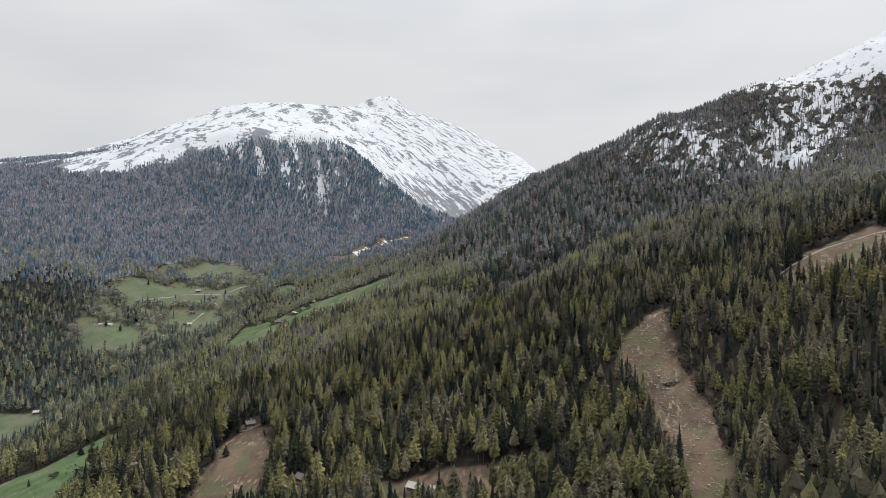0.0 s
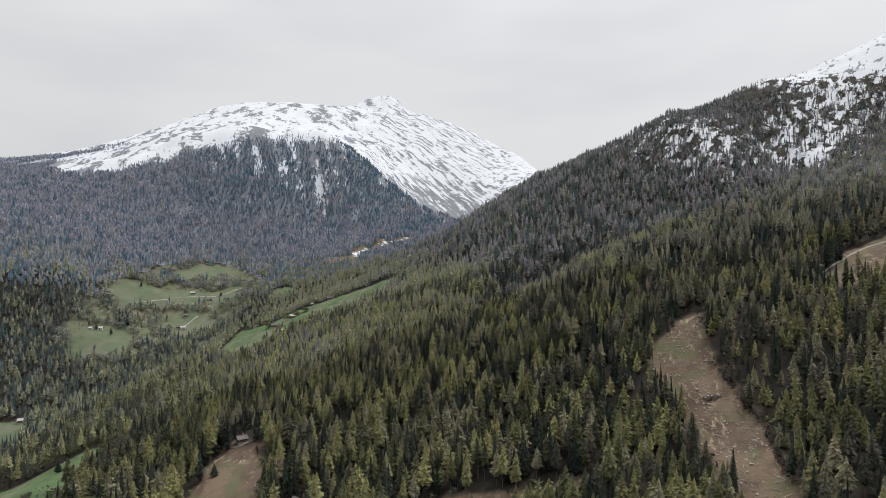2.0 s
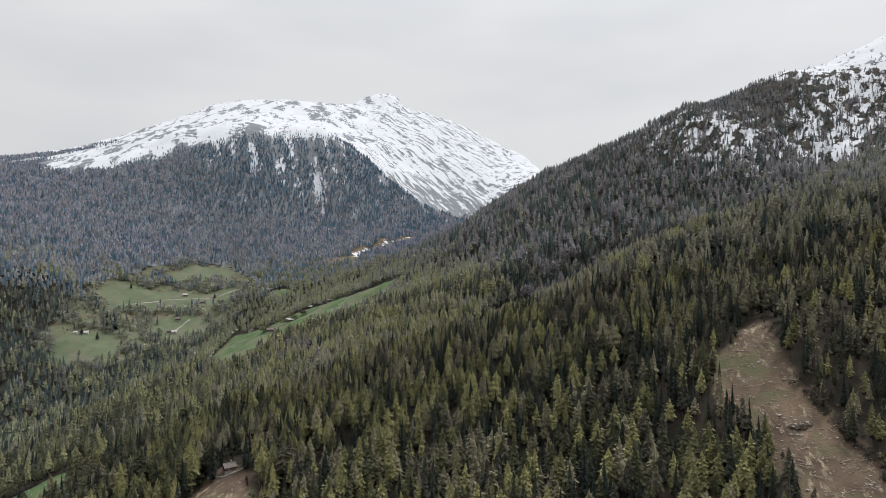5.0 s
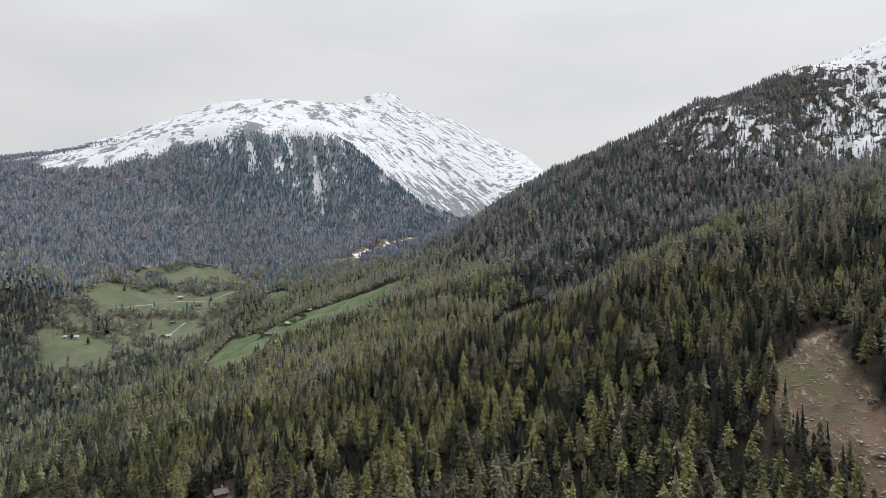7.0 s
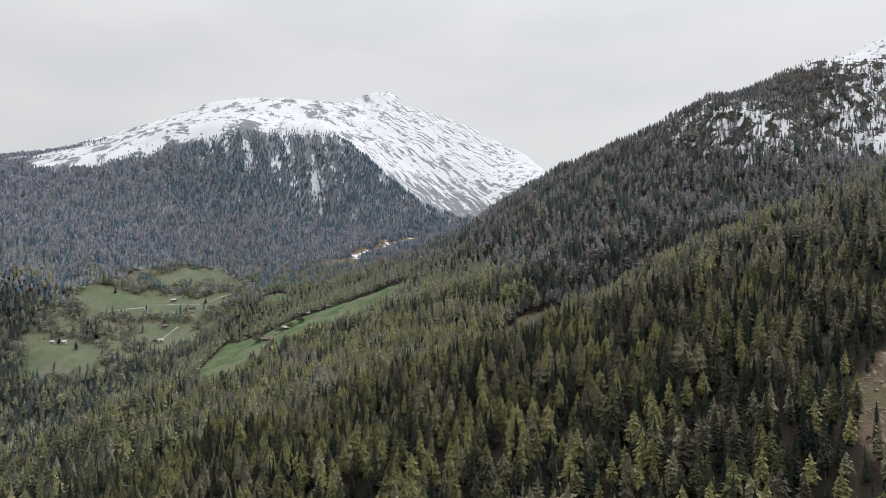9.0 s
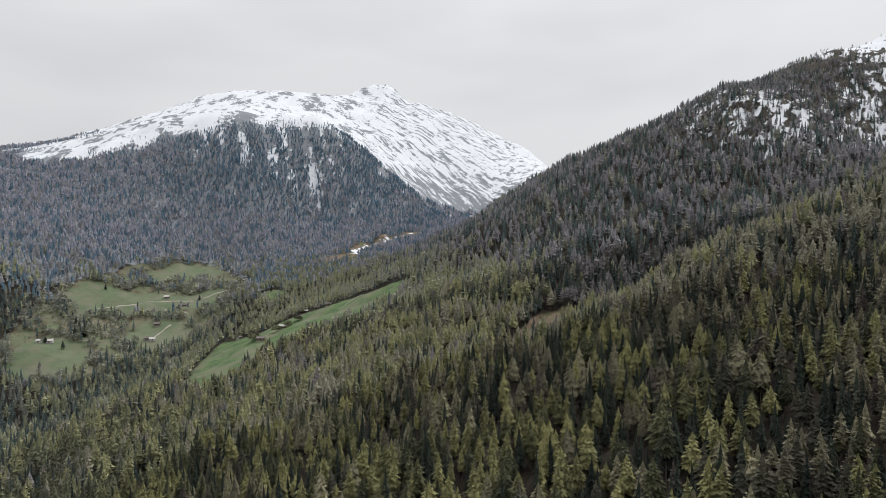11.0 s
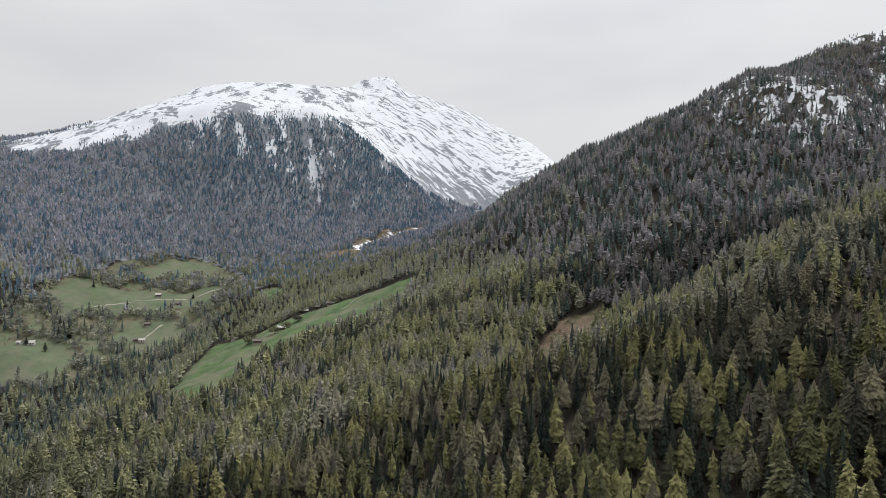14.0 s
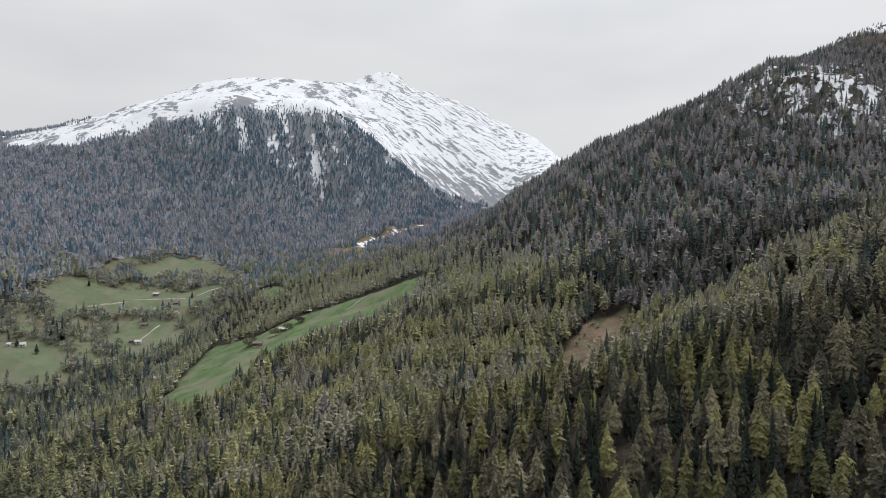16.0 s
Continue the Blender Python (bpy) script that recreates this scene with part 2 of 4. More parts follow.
SPUR = [(300, 0, -15), (220, 150, -22), (134, 254, -46), (205, 346, -5), (161, 377, -22), (126, 418, -20), (243, 444, 22), (420, 560, 75), (700, 600, 190)]
SPUR_RIM = [(-5, 412, -54), (52, 431, -38), (83, 465, -26), (67, 480, -35), (42, 480, -48), (101, 503, -18), (142, 525, -4), (200, 516, 16)]
SIDE_GULLY = [(20, 512, -64), (55, 528, -53), (100, 548, -38), (150, 572, -22), (215, 590, 0), (300, 640, 30)]
GULLY = [(75, 605, -36), (112, 690, 16), (170, 640, 8), (242, 690, 36), (416, 780, 92), (600, 860, 160)]
DARK_FACE = [(58, 778, 26), (145, 758, 50), (218, 764, 78), (317, 757, 88), (326, 845, 160), (494, 918, 200)]
DARK_CREST = [(-10, 960, 8), (97, 955, 82), (220, 960, 142), (350, 970, 201), (487, 1005, 261), (648, 1058, 315), (805, 1150, 398), (1150, 1280, 560)]
BEHIND_CREST = [(60, 1150, 45), (350, 1250, 110), (800, 1500, 250), (1500, 1900, 480)]
LEFT_FOOT = [(-435, 820, -101), (-440, 965, -66), (-360, 905, -98), (-300, 1010, -58), (-383, 1152, -33), (-210, 1115, -22), (-531, 827, -92), (-700, 700, -110), (-900, 400, -170)]
LEFT_FACE = [(-555, 938, -20), (-577, 1040, 26), (-560, 1230, 70), (-450, 1270, 46), (-770, 1195, 106), (-330, 1340, 125), (-270, 1360, 66), (-130, 1460, 98), (-60, 1560, 100), (-1000, 1000, 60)]
TREELINE = [(-1150, 1550, 175), (-860, 1480, 185), (-553, 1410, 226), (-458, 1460, 262), (-260, 1500, 256), (-190, 1560, 215)]
WEST_SHOULDER = [(-1264, 1900, 265), (-1181, 1920, 278), (-1118, 1950, 291), (-1052, 1980, 314), (-981, 2020, 343), (-932, 2080, 385), (-848, 2180, 444)]
SNOW_CREST = [(-2280, 2280, 290), (-1540, 2300, 328), (-1326, 2300, 350), (-1233, 2310, 374), (-1131, 2320, 404), (-926, 2375, 495), (-793, 2400, 546), (-655, 2420, 558),
              (-474, 2450, 554), (-330, 2510, 552), (-100, 2530, 542), (30, 2520, 498), (157, 2480, 434), (256, 2420, 374), (318, 2350, 312), (207, 1949, 190),
              (420, 2330, 235), (480, 2600, 250), (700, 2700, 270), (-2900, 2900, 380), (-700, 3500, 420), (600, 3600, 350)]


def fit_ground():
    """Weights of a smooth sheet through the lines of the ground."""
    p = np.array(STREAM + LOWER_TERRACE + CABIN_TERRACE + MID_SLOPE + UPPER_SLOPE + SPUR + SPUR_RIM + SIDE_GULLY + GULLY + DARK_FACE + DARK_CREST
                 + BEHIND_CREST + LEFT_FOOT + LEFT_FACE + TREELINE + WEST_SHOULDER + SNOW_CREST, float)
    n = len(p)
    d = np.hypot(p[:, None, 0] - p[None, :, 0], p[:, None, 1] - p[None, :, 1])
    a = np.zeros((n + 3, n + 3))
    a[:n, :n] = -np.sqrt(d * d + 28.0 ** 2) + np.eye(n) * 5.0
    a[:n, n], a[:n, n + 1:] = 1, p[:, :2] / 1000
    a[n:, :n] = a[:n, n:].T
    return p, np.linalg.solve(a, np.concatenate([p[:, 2], np.zeros(3)]))


LINES, WEIGHTS = fit_ground()


def base_height(x, y):
    """Height of the smooth sheet at arrays x, y."""
    x, y = np.asarray(x, float), np.asarray(y, float)
    z = WEIGHTS[-3] + (WEIGHTS[-2] * x + WEIGHTS[-1] * y) / 1000
    for (px, py, _), w in zip(LINES, WEIGHTS):
        z = z - w * np.sqrt((x - px) ** 2 + (y - py) ** 2 + 28.0 ** 2)
    return z


def wobble(x, y, size, seed):
    """Smooth random field, about -1 to 1, of features of that size."""
    rng = np.random.RandomState(seed)
    v = np.zeros_like(x)
    for k in range(14):
        a, f, ph = rng.uniform(0, 6.283), 6.283 / size * rng.uniform(0.6, 1.7), rng.uniform(0, 6.283)
        v = v + np.sin((x * math.cos(a) + y * math.sin(a)) * f + ph)
    return v / 3.2


def height(x, y):
    """Height of the ground with its hummocks and rills."""
    x, y = np.asarray(x, float), np.asarray(y, float)
    far = np.clip((y - 500) / 900, 0, 1)
    summit = 68 * np.exp(-(np.abs(x + 244) / 84) ** 3 - ((y - 2550) / 85) ** 2) * (1 + 0.10 * np.sin(x / 31.0 + 1))
    z = base_height(x, y) + summit + 0.9 * wobble(x, y, 55, 3) + 0.35 * wobble(x, y, 17, 4)
    return z + far * (4.0 * wobble(x, y, 150, 5) + 2.0 * wobble(x, y, 60, 6))


def inside(x, y, poly):
    """Signed distance to a polygon in plan, positive inside."""
    p = np.array(poly, float)
    q = np.roll(p, -1, 0)
    best, odd = np.full(np.shape(x), 1e9), np.zeros(np.shape(x), bool)
    for (ax, ay), (bx, by) in zip(p, q):
        dx, dy = bx - ax, by - ay
        t = np.clip(((x - ax) * dx + (y - ay) * dy) / (dx * dx + dy * dy), 0, 1)
        best = np.minimum(best, np.hypot(x - ax - t * dx, y - ay - t * dy))
        if ay != by:
            odd ^= ((ay > y) != (by > y)) & (x < (bx - ax) * (y - ay) / (by - ay) + ax)
    return np.where(odd, best, -best)


# Open land in plan
DRY = {
    "felled_strip": [(112, 316), (100, 316), (86, 308), (80, 286), (82, 264), (81, 234), (78, 208), (71, 180), (64, 150), (78, 150), (89, 192), (97, 214), (105, 242), (104, 278), (107, 300)],
    "cabin_meadow": [(-112, 350), (-94, 340), (-84, 314), (-80, 290), (-78, 262), (-92, 235), (-125, 235), (-118, 272), (-113, 290), (-115, 325)],
    "barn_yard": [(-70, 286), (-56, 286), (-54, 272), (-60, 258), (-70, 266)],
    "barn_meadow": [(-28, 262), (-10, 264), (4, 256), (51, 247), (46, 236), (20, 231), (0, 226), (-24, 236)],
    "knoll": [(166, 318), (176, 336), (212, 366), (250, 368), (262, 335), (240, 312), (205, 316), (180, 310)],
    "cutting": [(-18, 454), (-7, 499), (14, 549), (32, 586), (58, 594), (60, 578), (33, 524), (12, 464), (-6, 446)],
    "river_flat": [(-210, 1088), (-172, 1092), (-158, 1130), (-190, 1138)],
    "upper_pasture": [(-410, 1150), (-375, 1160), (-285, 1040), (-325, 1030), (-370, 1090)],
}
GREEN = {
    "bank": [(-200, 418), (-222, 398), (-257, 366), (-268, 320), (-230, 262), (-165, 262), (-180, 325), (-186, 360)],
    "lower_bank": [(-480, 640), (-418, 660), (-372, 590), (-385, 530), (-490, 545)],
    "hamlet_strip": [(-200, 575), (-228, 630), (-260, 774), (-270, 872), (-196, 838), (-133, 816), (-60, 780), (-66, 724), (-98, 665), (-132, 668), (-157, 650), (-161, 597), (-170, 568)],
    "west_pasture": [(-488, 935), (-472, 978), (-431, 992), (-372, 1004), (-300, 1012), (-315, 962), (-413, 930), (-447, 900)],
    "west_lawn": [(-462, 815), (-452, 842), (-408, 842), (-385, 805), (-398, 768), (-440, 768)],
    "middle_lawn": [(-385, 877), (-374, 917), (-333, 927), (-310, 885), (-335, 835)],
    "stream_lawn": [(-275, 1004), (-222, 992), (-240, 958)],
    "top_pasture": [(-465, 1015), (-432, 1068), (-428, 1135), (-380, 1168), (-350, 1120), (-420, 1040)],
}
GULLIES = [[(594, 942), (556, 908), (475, 824), (436, 792), (397, 758)], [(-246, 1498), (-182, 1520), (-113, 1512), (8, 1540)]]
RIVER = [(-158, 1128), (-158, 1190), (-146, 1235), (-118, 1264), (-60, 1322)]
GULLY_RNG = np.random.RandomState(19)
for gx in (-470, -430, -392, -345, -300, -272, -520, -250):
    gy, line = 1455 + 0.12 * (gx + 400), []
    for _ in range(GULLY_RNG.randint(4, 8)):
        line.append((gx, gy))
        gx, gy = gx + GULLY_RNG.uniform(3, 17), gy - GULLY_RNG.uniform(10, 24)
    GULLIES.append(line)


def near_line(x, y, line):
    """Distance in plan to a line."""
    best = np.full(np.shape(x), 1e9)
    for (ax, ay), (bx, by) in zip(line, line[1:]):
        dx, dy = bx - ax, by - ay
        t = np.clip(((x - ax) * dx + (y - ay) * dy) / (dx * dx + dy * dy), 0, 1)
        best = np.minimum(best, np.hypot(x - ax - t * dx, y - ay - t * dy))
    return best


def gully(x, y):
    return np.min([near_line(x, y, line) for line in GULLIES], axis=0)


def tree_limit(x, y):
    """Height up to which trees grow: lower on the west shoulder."""
    west = np.interp(x, (-1000, -880, -822, -694, -550, -456, -200), (245, 150, 118, 162, 222, 250, 262))
    west = np.where((y > 1700) & (x < -850), 285, west)
    return np.where((y + 0.25 * x > 1150) & (x < 250), west, 258)


SPARSE = [(-500, 915), (-480, 990), (-440, 1145), (-380, 1170), (-285, 1040), (-290, 960), (-320, 850), (-395, 750), (-475, 790)]


def open_land(x, y, group):
    return np.max([inside(x, y, poly) for poly in group.values()], axis=0)


def snow_amount(x, y, z):
    """How much snow lies, from the height, the side of the valley and the gullies."""
    above = np.clip((z - tree_limit(x, y)) / 30 + 0.55, 0, np.where(x > 250, 1.10, 0.70)) * ((y > 1150) | (x > 300))
    flank = np.clip((y - 1540) / 120, 0, 1) * np.clip((z - 80) / 190, 0, 0.70)
    patch = 0.55 * np.exp(-((x - 320) / 72.0) ** 2 - ((z - 140) / 54.0) ** 2) * (y > 690)
    chute = 0.58 * np.clip(1.5 - near_line(x, y, [(650, 1030), (573, 958), (500, 880), (430, 805)]) / 48, 0, 1)
    across = wobble(0.94 * x + 0.35 * y, 0.12 * y, 24, 51)
    streaks = 0.66 * np.clip((across - 0.10) / 0.35, 0, 1) * np.clip((z - 105 - 25 * wobble(x, y, 60, 52)) / 60, 0, 1)
    streaks *= np.clip((x + 520) / 90, 0, 1) * np.clip((-190 - x) / 40, 0, 1) * (y > 1200)
    flats = 0.85 * np.clip(1.6 - near_line(x, y, RIVER) / 6.5, 0, 1) * np.clip(1.5 + 0.8 * wobble(x, y, 40, 64), 0, 1)
    line = 0.62 * np.clip(1.6 - gully(x, y) / 2.2, 0, 1) * np.clip(1.2 + 0.9 * wobble(x, y, 28, 63), 0, 1)
    return np.clip(np.max([above, flank, patch, chute, streaks, flats, line], axis=0), 0, 1)


def axis(lo, hi, a, b, fine, grow):
    """Grid lines: fine steps between a and b, wider and wider outside."""
    mid = list(np.arange(a, b, fine))
    up, s = [b], fine
    while up[-1] < hi:
        s *= grow
        up.append(min(up[-1] + s, hi))
    down, s = [], fine
    v = a
    while v > lo:
        s *= grow
        v = max(v - s, lo)
        down.append(v)
    return np.array(down[::-1] + mid + up)


def mesh_from(name, verts, faces, materials, slots=None, smooth=False):
    """A mesh from arrays of vertices and of triangles or quads."""
    me = bpy.data.meshes.new(name)
    n, k = faces.shape
    me.vertices.add(len(verts))
    me.vertices.foreach_set("co", np.ascontiguousarray(verts, np.float32).ravel())
    me.loops.add(n * k)
    me.loops.foreach_set("vertex_index", np.ascontiguousarray(faces, np.int32).ravel())
    me.polygons.add(n)
    me.polygons.foreach_set("loop_start", np.arange(0, n * k, k, dtype=np.int32))
    me.polygons.foreach_set("loop_total", np.full(n, k, np.int32))
    for m in materials:
        me.materials.append(m)
    if slots is not None:
        me.polygons.foreach_set("material_index", np.ascontiguousarray(slots, np.int32))
    me.polygons.foreach_set("use_smooth", np.full(n, smooth))
    me.update(calc_edges=True)
    return me


def build_ground():
    xs = axis(-3300, 3300, -330, 270, 4.0, 1.035)
    ys = axis(-900, 4300, 190, 640, 4.0, 1.022)
    gx, gy = np.meshgrid(xs, ys)
    gz = height(gx, gy)
    verts = np.stack([gx, gy, gz], -1).reshape(-1, 3)
    nx, ny = len(xs), len(ys)
    i = (np.arange(ny - 1)[:, None] * nx + np.arange(nx - 1)[None]).ravel()
    me = mesh_from("ground", verts, np.stack([i, i + 1, i + nx + 1, i + nx], 1), [GROUND], smooth=True)
    x, y, z = verts.T
    cover = np.zeros((len(verts), 4), np.float32)
    cover[:, 0] = np.clip(0.5 + np.maximum(open_land(x, y, DRY), np.minimum(inside(x, y, SPARSE), 2.0)) / 10, 0, 1)
    cover[:, 1] = np.clip(0.5 + np.maximum(open_land(x, y, GREEN), np.minimum(inside(x, y, SPARSE), 0.5)) / 10, 0, 1)
    cover[:, 2] = np.clip((y - 1500) / 100, 0, 1) * np.clip((z - 80) / 60, 0, 1)
    cover[:, 2] = np.maximum(cover[:, 2], np.clip((z - 240) / 60, 0, 1))
    # pale rock cover also under the far forest, lifting its gaps like haze
    cover[:, 2] = np.maximum(cover[:, 2], np.clip((y - 0.3 * x - 1060) / 60, 0, 1) * (cover[:, 0] < 0.4) * (cover[:, 1] < 0.4))
    banks = near_line(x, y, RIVER) < 30
    cover[banks, 0], cover[banks, 2] = 1, 0
    cover[:, 3] = 1
    me.color_attributes.new("cover", "FLOAT_COLOR", "POINT").data.foreach_set("color", cover.ravel())
    me.attributes.new("snow", "FLOAT", "POINT").data.foreach_set("value", snow_amount(x, y, z).astype(np.float32))
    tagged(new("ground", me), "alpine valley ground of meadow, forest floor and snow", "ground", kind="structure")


build_ground()


# ---- trees ----
def boughs(rng, whorls, per, reach, low, power, droop, wide, twigs):
    """Branches thrown in a loose spiral round a stem of height 1: each a drooping frond with a ridge, and twigs that fan out along it."""
    v, f = [], []
    up = np.array((0.0, 0.0, 1.0))
    count = whorls * per
    lobes, phase = rng.uniform(0, 6.283), rng.uniform(0, 6.283)
    for k in range(count):
        s = 1 - math.sqrt(1 - (k + rng.uniform(0, 1)) / count * 0.985)
        s = min(max(s + rng.uniform(-0.03, 0.03), 0), 0.985)
        h = low + (0.975 - low) * s
        a = k * 2.39996 + rng.uniform(-0.4, 0.4)
        lump = 1 + 0.12 * math.sin(2 * a + lobes) + 0.13 * math.sin(s * 26 + phase)
        r = (reach * (1 - s) ** power * min(1.0, 0.60 + 2.3 * s) * lump + 0.014) * rng.uniform(0.72, 1.12)
        out, side = np.array((math.cos(a), math.sin(a), 0.0)), np.array((-math.sin(a), math.cos(a), 0.0))
        fall = droop * rng.uniform(0.25, 1.5)
        length = r * 0.75 + 0.012
        root = out * (r - length * 0.85) + up * (h + 0.30 * length)
        tip = out * r * 1.04 + up * (h - fall * length)
        mid = out * (r - 0.35 * length) + up * (h + (0.10 - 0.3 * fall) * length)
        w = wide * length * rng.uniform(0.75, 1.25) + 0.003
        i = len(v)
        if twigs < 0:
            back = out * (r - 0.6 * length) + up * (h + (0.12 - 0.1 * fall) * length)
            v += [back + side * w * 0.8 - up * w * rng.uniform(-0.2, 0.5), back - side * w * 0.8 - up * w * rng.uniform(-0.2, 0.5), tip]
            f.append((i, i + 1, i + 2))
            continue
        v += [root, mid + side * w - up * w * rng.uniform(0.1, 0.9), tip, mid - side * w - up * w * rng.uniform(0.1, 0.9)]
        f += [(i, i + 1, i + 2), (i, i + 2, i + 3)]
        for q in range(twigs):
            i, turn = len(v), rng.choice((-1.0, 1.0))
            start = root + (tip - root) * rng.uniform(0.3, 0.85)
            way = out * rng.uniform(0.1, 0.5) + side * turn * rng.uniform(0.2, 0.6) - up * rng.uniform(0.0, 0.7)
            v += [start + up * 0.10 * length, start + way * length * 0.8, start + out * 0.2 * length - side * turn * 0.22 * length - up * 0.15 * length]
            f.append((i, i + 1, i + 2))
    i = len(v)
    v += [np.array(p) for p in ((0.011, 0, 0.92), (-0.008, 0.009, 0.92), (-0.003, -0.010, 0.92), (0, 0, 1.02))]
    f += [(i, i + 1, i + 3), (i + 1, i + 2, i + 3), (i + 2, i, i + 3)]
    return np.array(v), np.array(f)


def skirts(rng, tiers, teeth, reach, low, power, jag):
    """A conifer's crown: ragged tiers of drooping branches one over the other, round a stem of height 1."""
    v, f = [], []
    for k in range(tiers):
        s = (k + rng.uniform(-0.25, 0.25)) / tiers if k else 0.0
        h0, h1 = low + (1 - low) * s, low + (1 - low) * min(1.0, s + rng.uniform(1.7, 2.4) / tiers)
        r = reach * (1 - s) ** power * min(1.0, 0.62 + 2.4 * s) + 0.010
        ox, oy = rng.normal(0, 0.12 * r), rng.normal(0, 0.12 * r)
        i, turn = len(v), rng.uniform(0, 6)
        v.append((ox * 0.3, oy * 0.3, h1))
        n = max(5, int(teeth * (1 - 0.45 * s)))
        for b in range(n):
            a = turn + 6.283 * (b + rng.uniform(-0.3, 0.3)) / n
            q = r * (rng.uniform(0.85, 1.25) if b % 2 else rng.uniform(1 - jag, 1 - 0.4 * jag))
            v.append((ox + q * math.cos(a), oy + q * math.sin(a), h0 + rng.uniform(-0.030, 0.012) - (0.018 if b % 2 else 0.0)))
        f += [(i, i + 1 + b, i + 1 + (b + 1) % n) for b in range(n)]
    return np.array(v), np.array(f)


def round_crown(rng, count, size):
    """A broad-leaved crown: small leaf clumps in an uneven ball over a short stem."""
    v, f = [], []
    lobes = [(rng.uniform(-0.2, 0.2), rng.uniform(-0.2, 0.2), rng.uniform(0.4, 0.78), rng.uniform(0.18, 0.3)) for _ in range(6)]
    for k in range(count):
        cx, cy, cz, r = lobes[k % 6]
        d = rng.normal(size=3)
        d /= np.linalg.norm(d)
        c = np.array((cx, cy, cz)) + d * r * rng.uniform(0.65, 1.05)
        e = rng.normal(size=(3, 3)) * size
        i = len(v)
        v += [tuple(c + e[0]), tuple(c + e[1]), tuple(c + e[2])]
        f.append((i, i + 1, i + 2))
    return np.array(v), np.array(f)


def stem(sides, radius, top, base=-0.06):
    """A tapered trunk of height 1 times top."""
    v, f = [], []
    for h, r in ((base, radius * 1.25), (0.1, radius), (top, radius * 0.15)):
        v += [(r * math.cos(6.283 * b / sides), r * math.sin(6.283 * b / sides), h) for b in range(sides)]
    for k in range(2):
        for b in range(sides):
            i, j, c = k * sides + b, k * sides + (b + 1) % sides, sides
            f += [(i, j, j + c), (i, j + c, i + c)]
    return np.array(v), np.array(f)


def joined(*parts):
    """One mesh of several (vertices, faces, slot) parts; slot -1 takes the tree's own needles."""
    v, f, s, n = [], [], [], 0
    for pv, pf, slot in parts:
        v.append(pv), f.append(pf + n), s.append(np.full(len(pf), slot))
        n += len(pv)
    return np.concatenate(v), np.concatenate(f), np.concatenate(s)


def conifer(rng, kind, k, level):
    """Crown of needles, inner twigs darkened for shade, and stem of one larch or spruce of height 1."""
    if kind == "larch":
        reach, low, power, droop = 0.162 + 0.020 * (k % 3), 0.24 + 0.06 * (k % 4), 0.52 if level < 3 else 0.46, 0.30
    else:
        reach, low, power, droop = 0.132 + 0.014 * (k % 3), 0.10 + 0.04 * (k % 3), 0.84, 0.62
    whorls, per, wide, twigs = {0: (24, 9, 0.34, 2), 1: (31, 7, 0.42, -1), 2: (18, 5, 0.52, -1), 3: (8, 3, 0.92, -1)}[level]
    crown = boughs(rng, whorls, per, reach, low, power, droop, wide, twigs)
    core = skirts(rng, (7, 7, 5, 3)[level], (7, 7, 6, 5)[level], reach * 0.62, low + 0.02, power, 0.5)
    # low inner skirt: dead twigs that also carry the crown's shade as colour
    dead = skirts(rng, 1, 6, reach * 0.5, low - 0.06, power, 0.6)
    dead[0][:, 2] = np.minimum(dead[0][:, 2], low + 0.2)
    return crown, core, dead, stem((7, 5, 3, 3)[level], 0.0105, 0.9)


def variants(level):
    """Shapes of one level of detail: larches, spruces, broad-leaved trees."""
    out = {"larch": [], "spruce": [], "broad": []}
    for k in range(8):
        rng = np.random.RandomState(100 * level + k)
        for name in ("larch", "spruce"):
            if level < 4:
                crown, core, dead, trunk = conifer(rng, name, k, level)
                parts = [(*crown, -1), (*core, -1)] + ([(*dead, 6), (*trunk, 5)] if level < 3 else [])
            else:
                reach, low, power = (0.200 + 0.02 * (k % 3), 0.26 + 0.05 * (k % 4), 0.62) if name == "larch" else (0.170 + 0.016 * (k % 3), 0.14 + 0.04 * (k % 3), 0.9)
                parts = [(*skirts(rng, 3, 6, reach, low, power, 0.6), -1)]
            out[name].append(joined(*parts))
        count, size = {1: (420, 0.034), 2: (220, 0.044), 3: (60, 0.080), 4: (24, 0.13)}[level]
        parts = [(*round_crown(rng, count, size), -1)]
        if level < 3:
            parts.append((*stem(3, 0.014, 0.6), 5))
        out["broad"].append(joined(*parts))
    return out


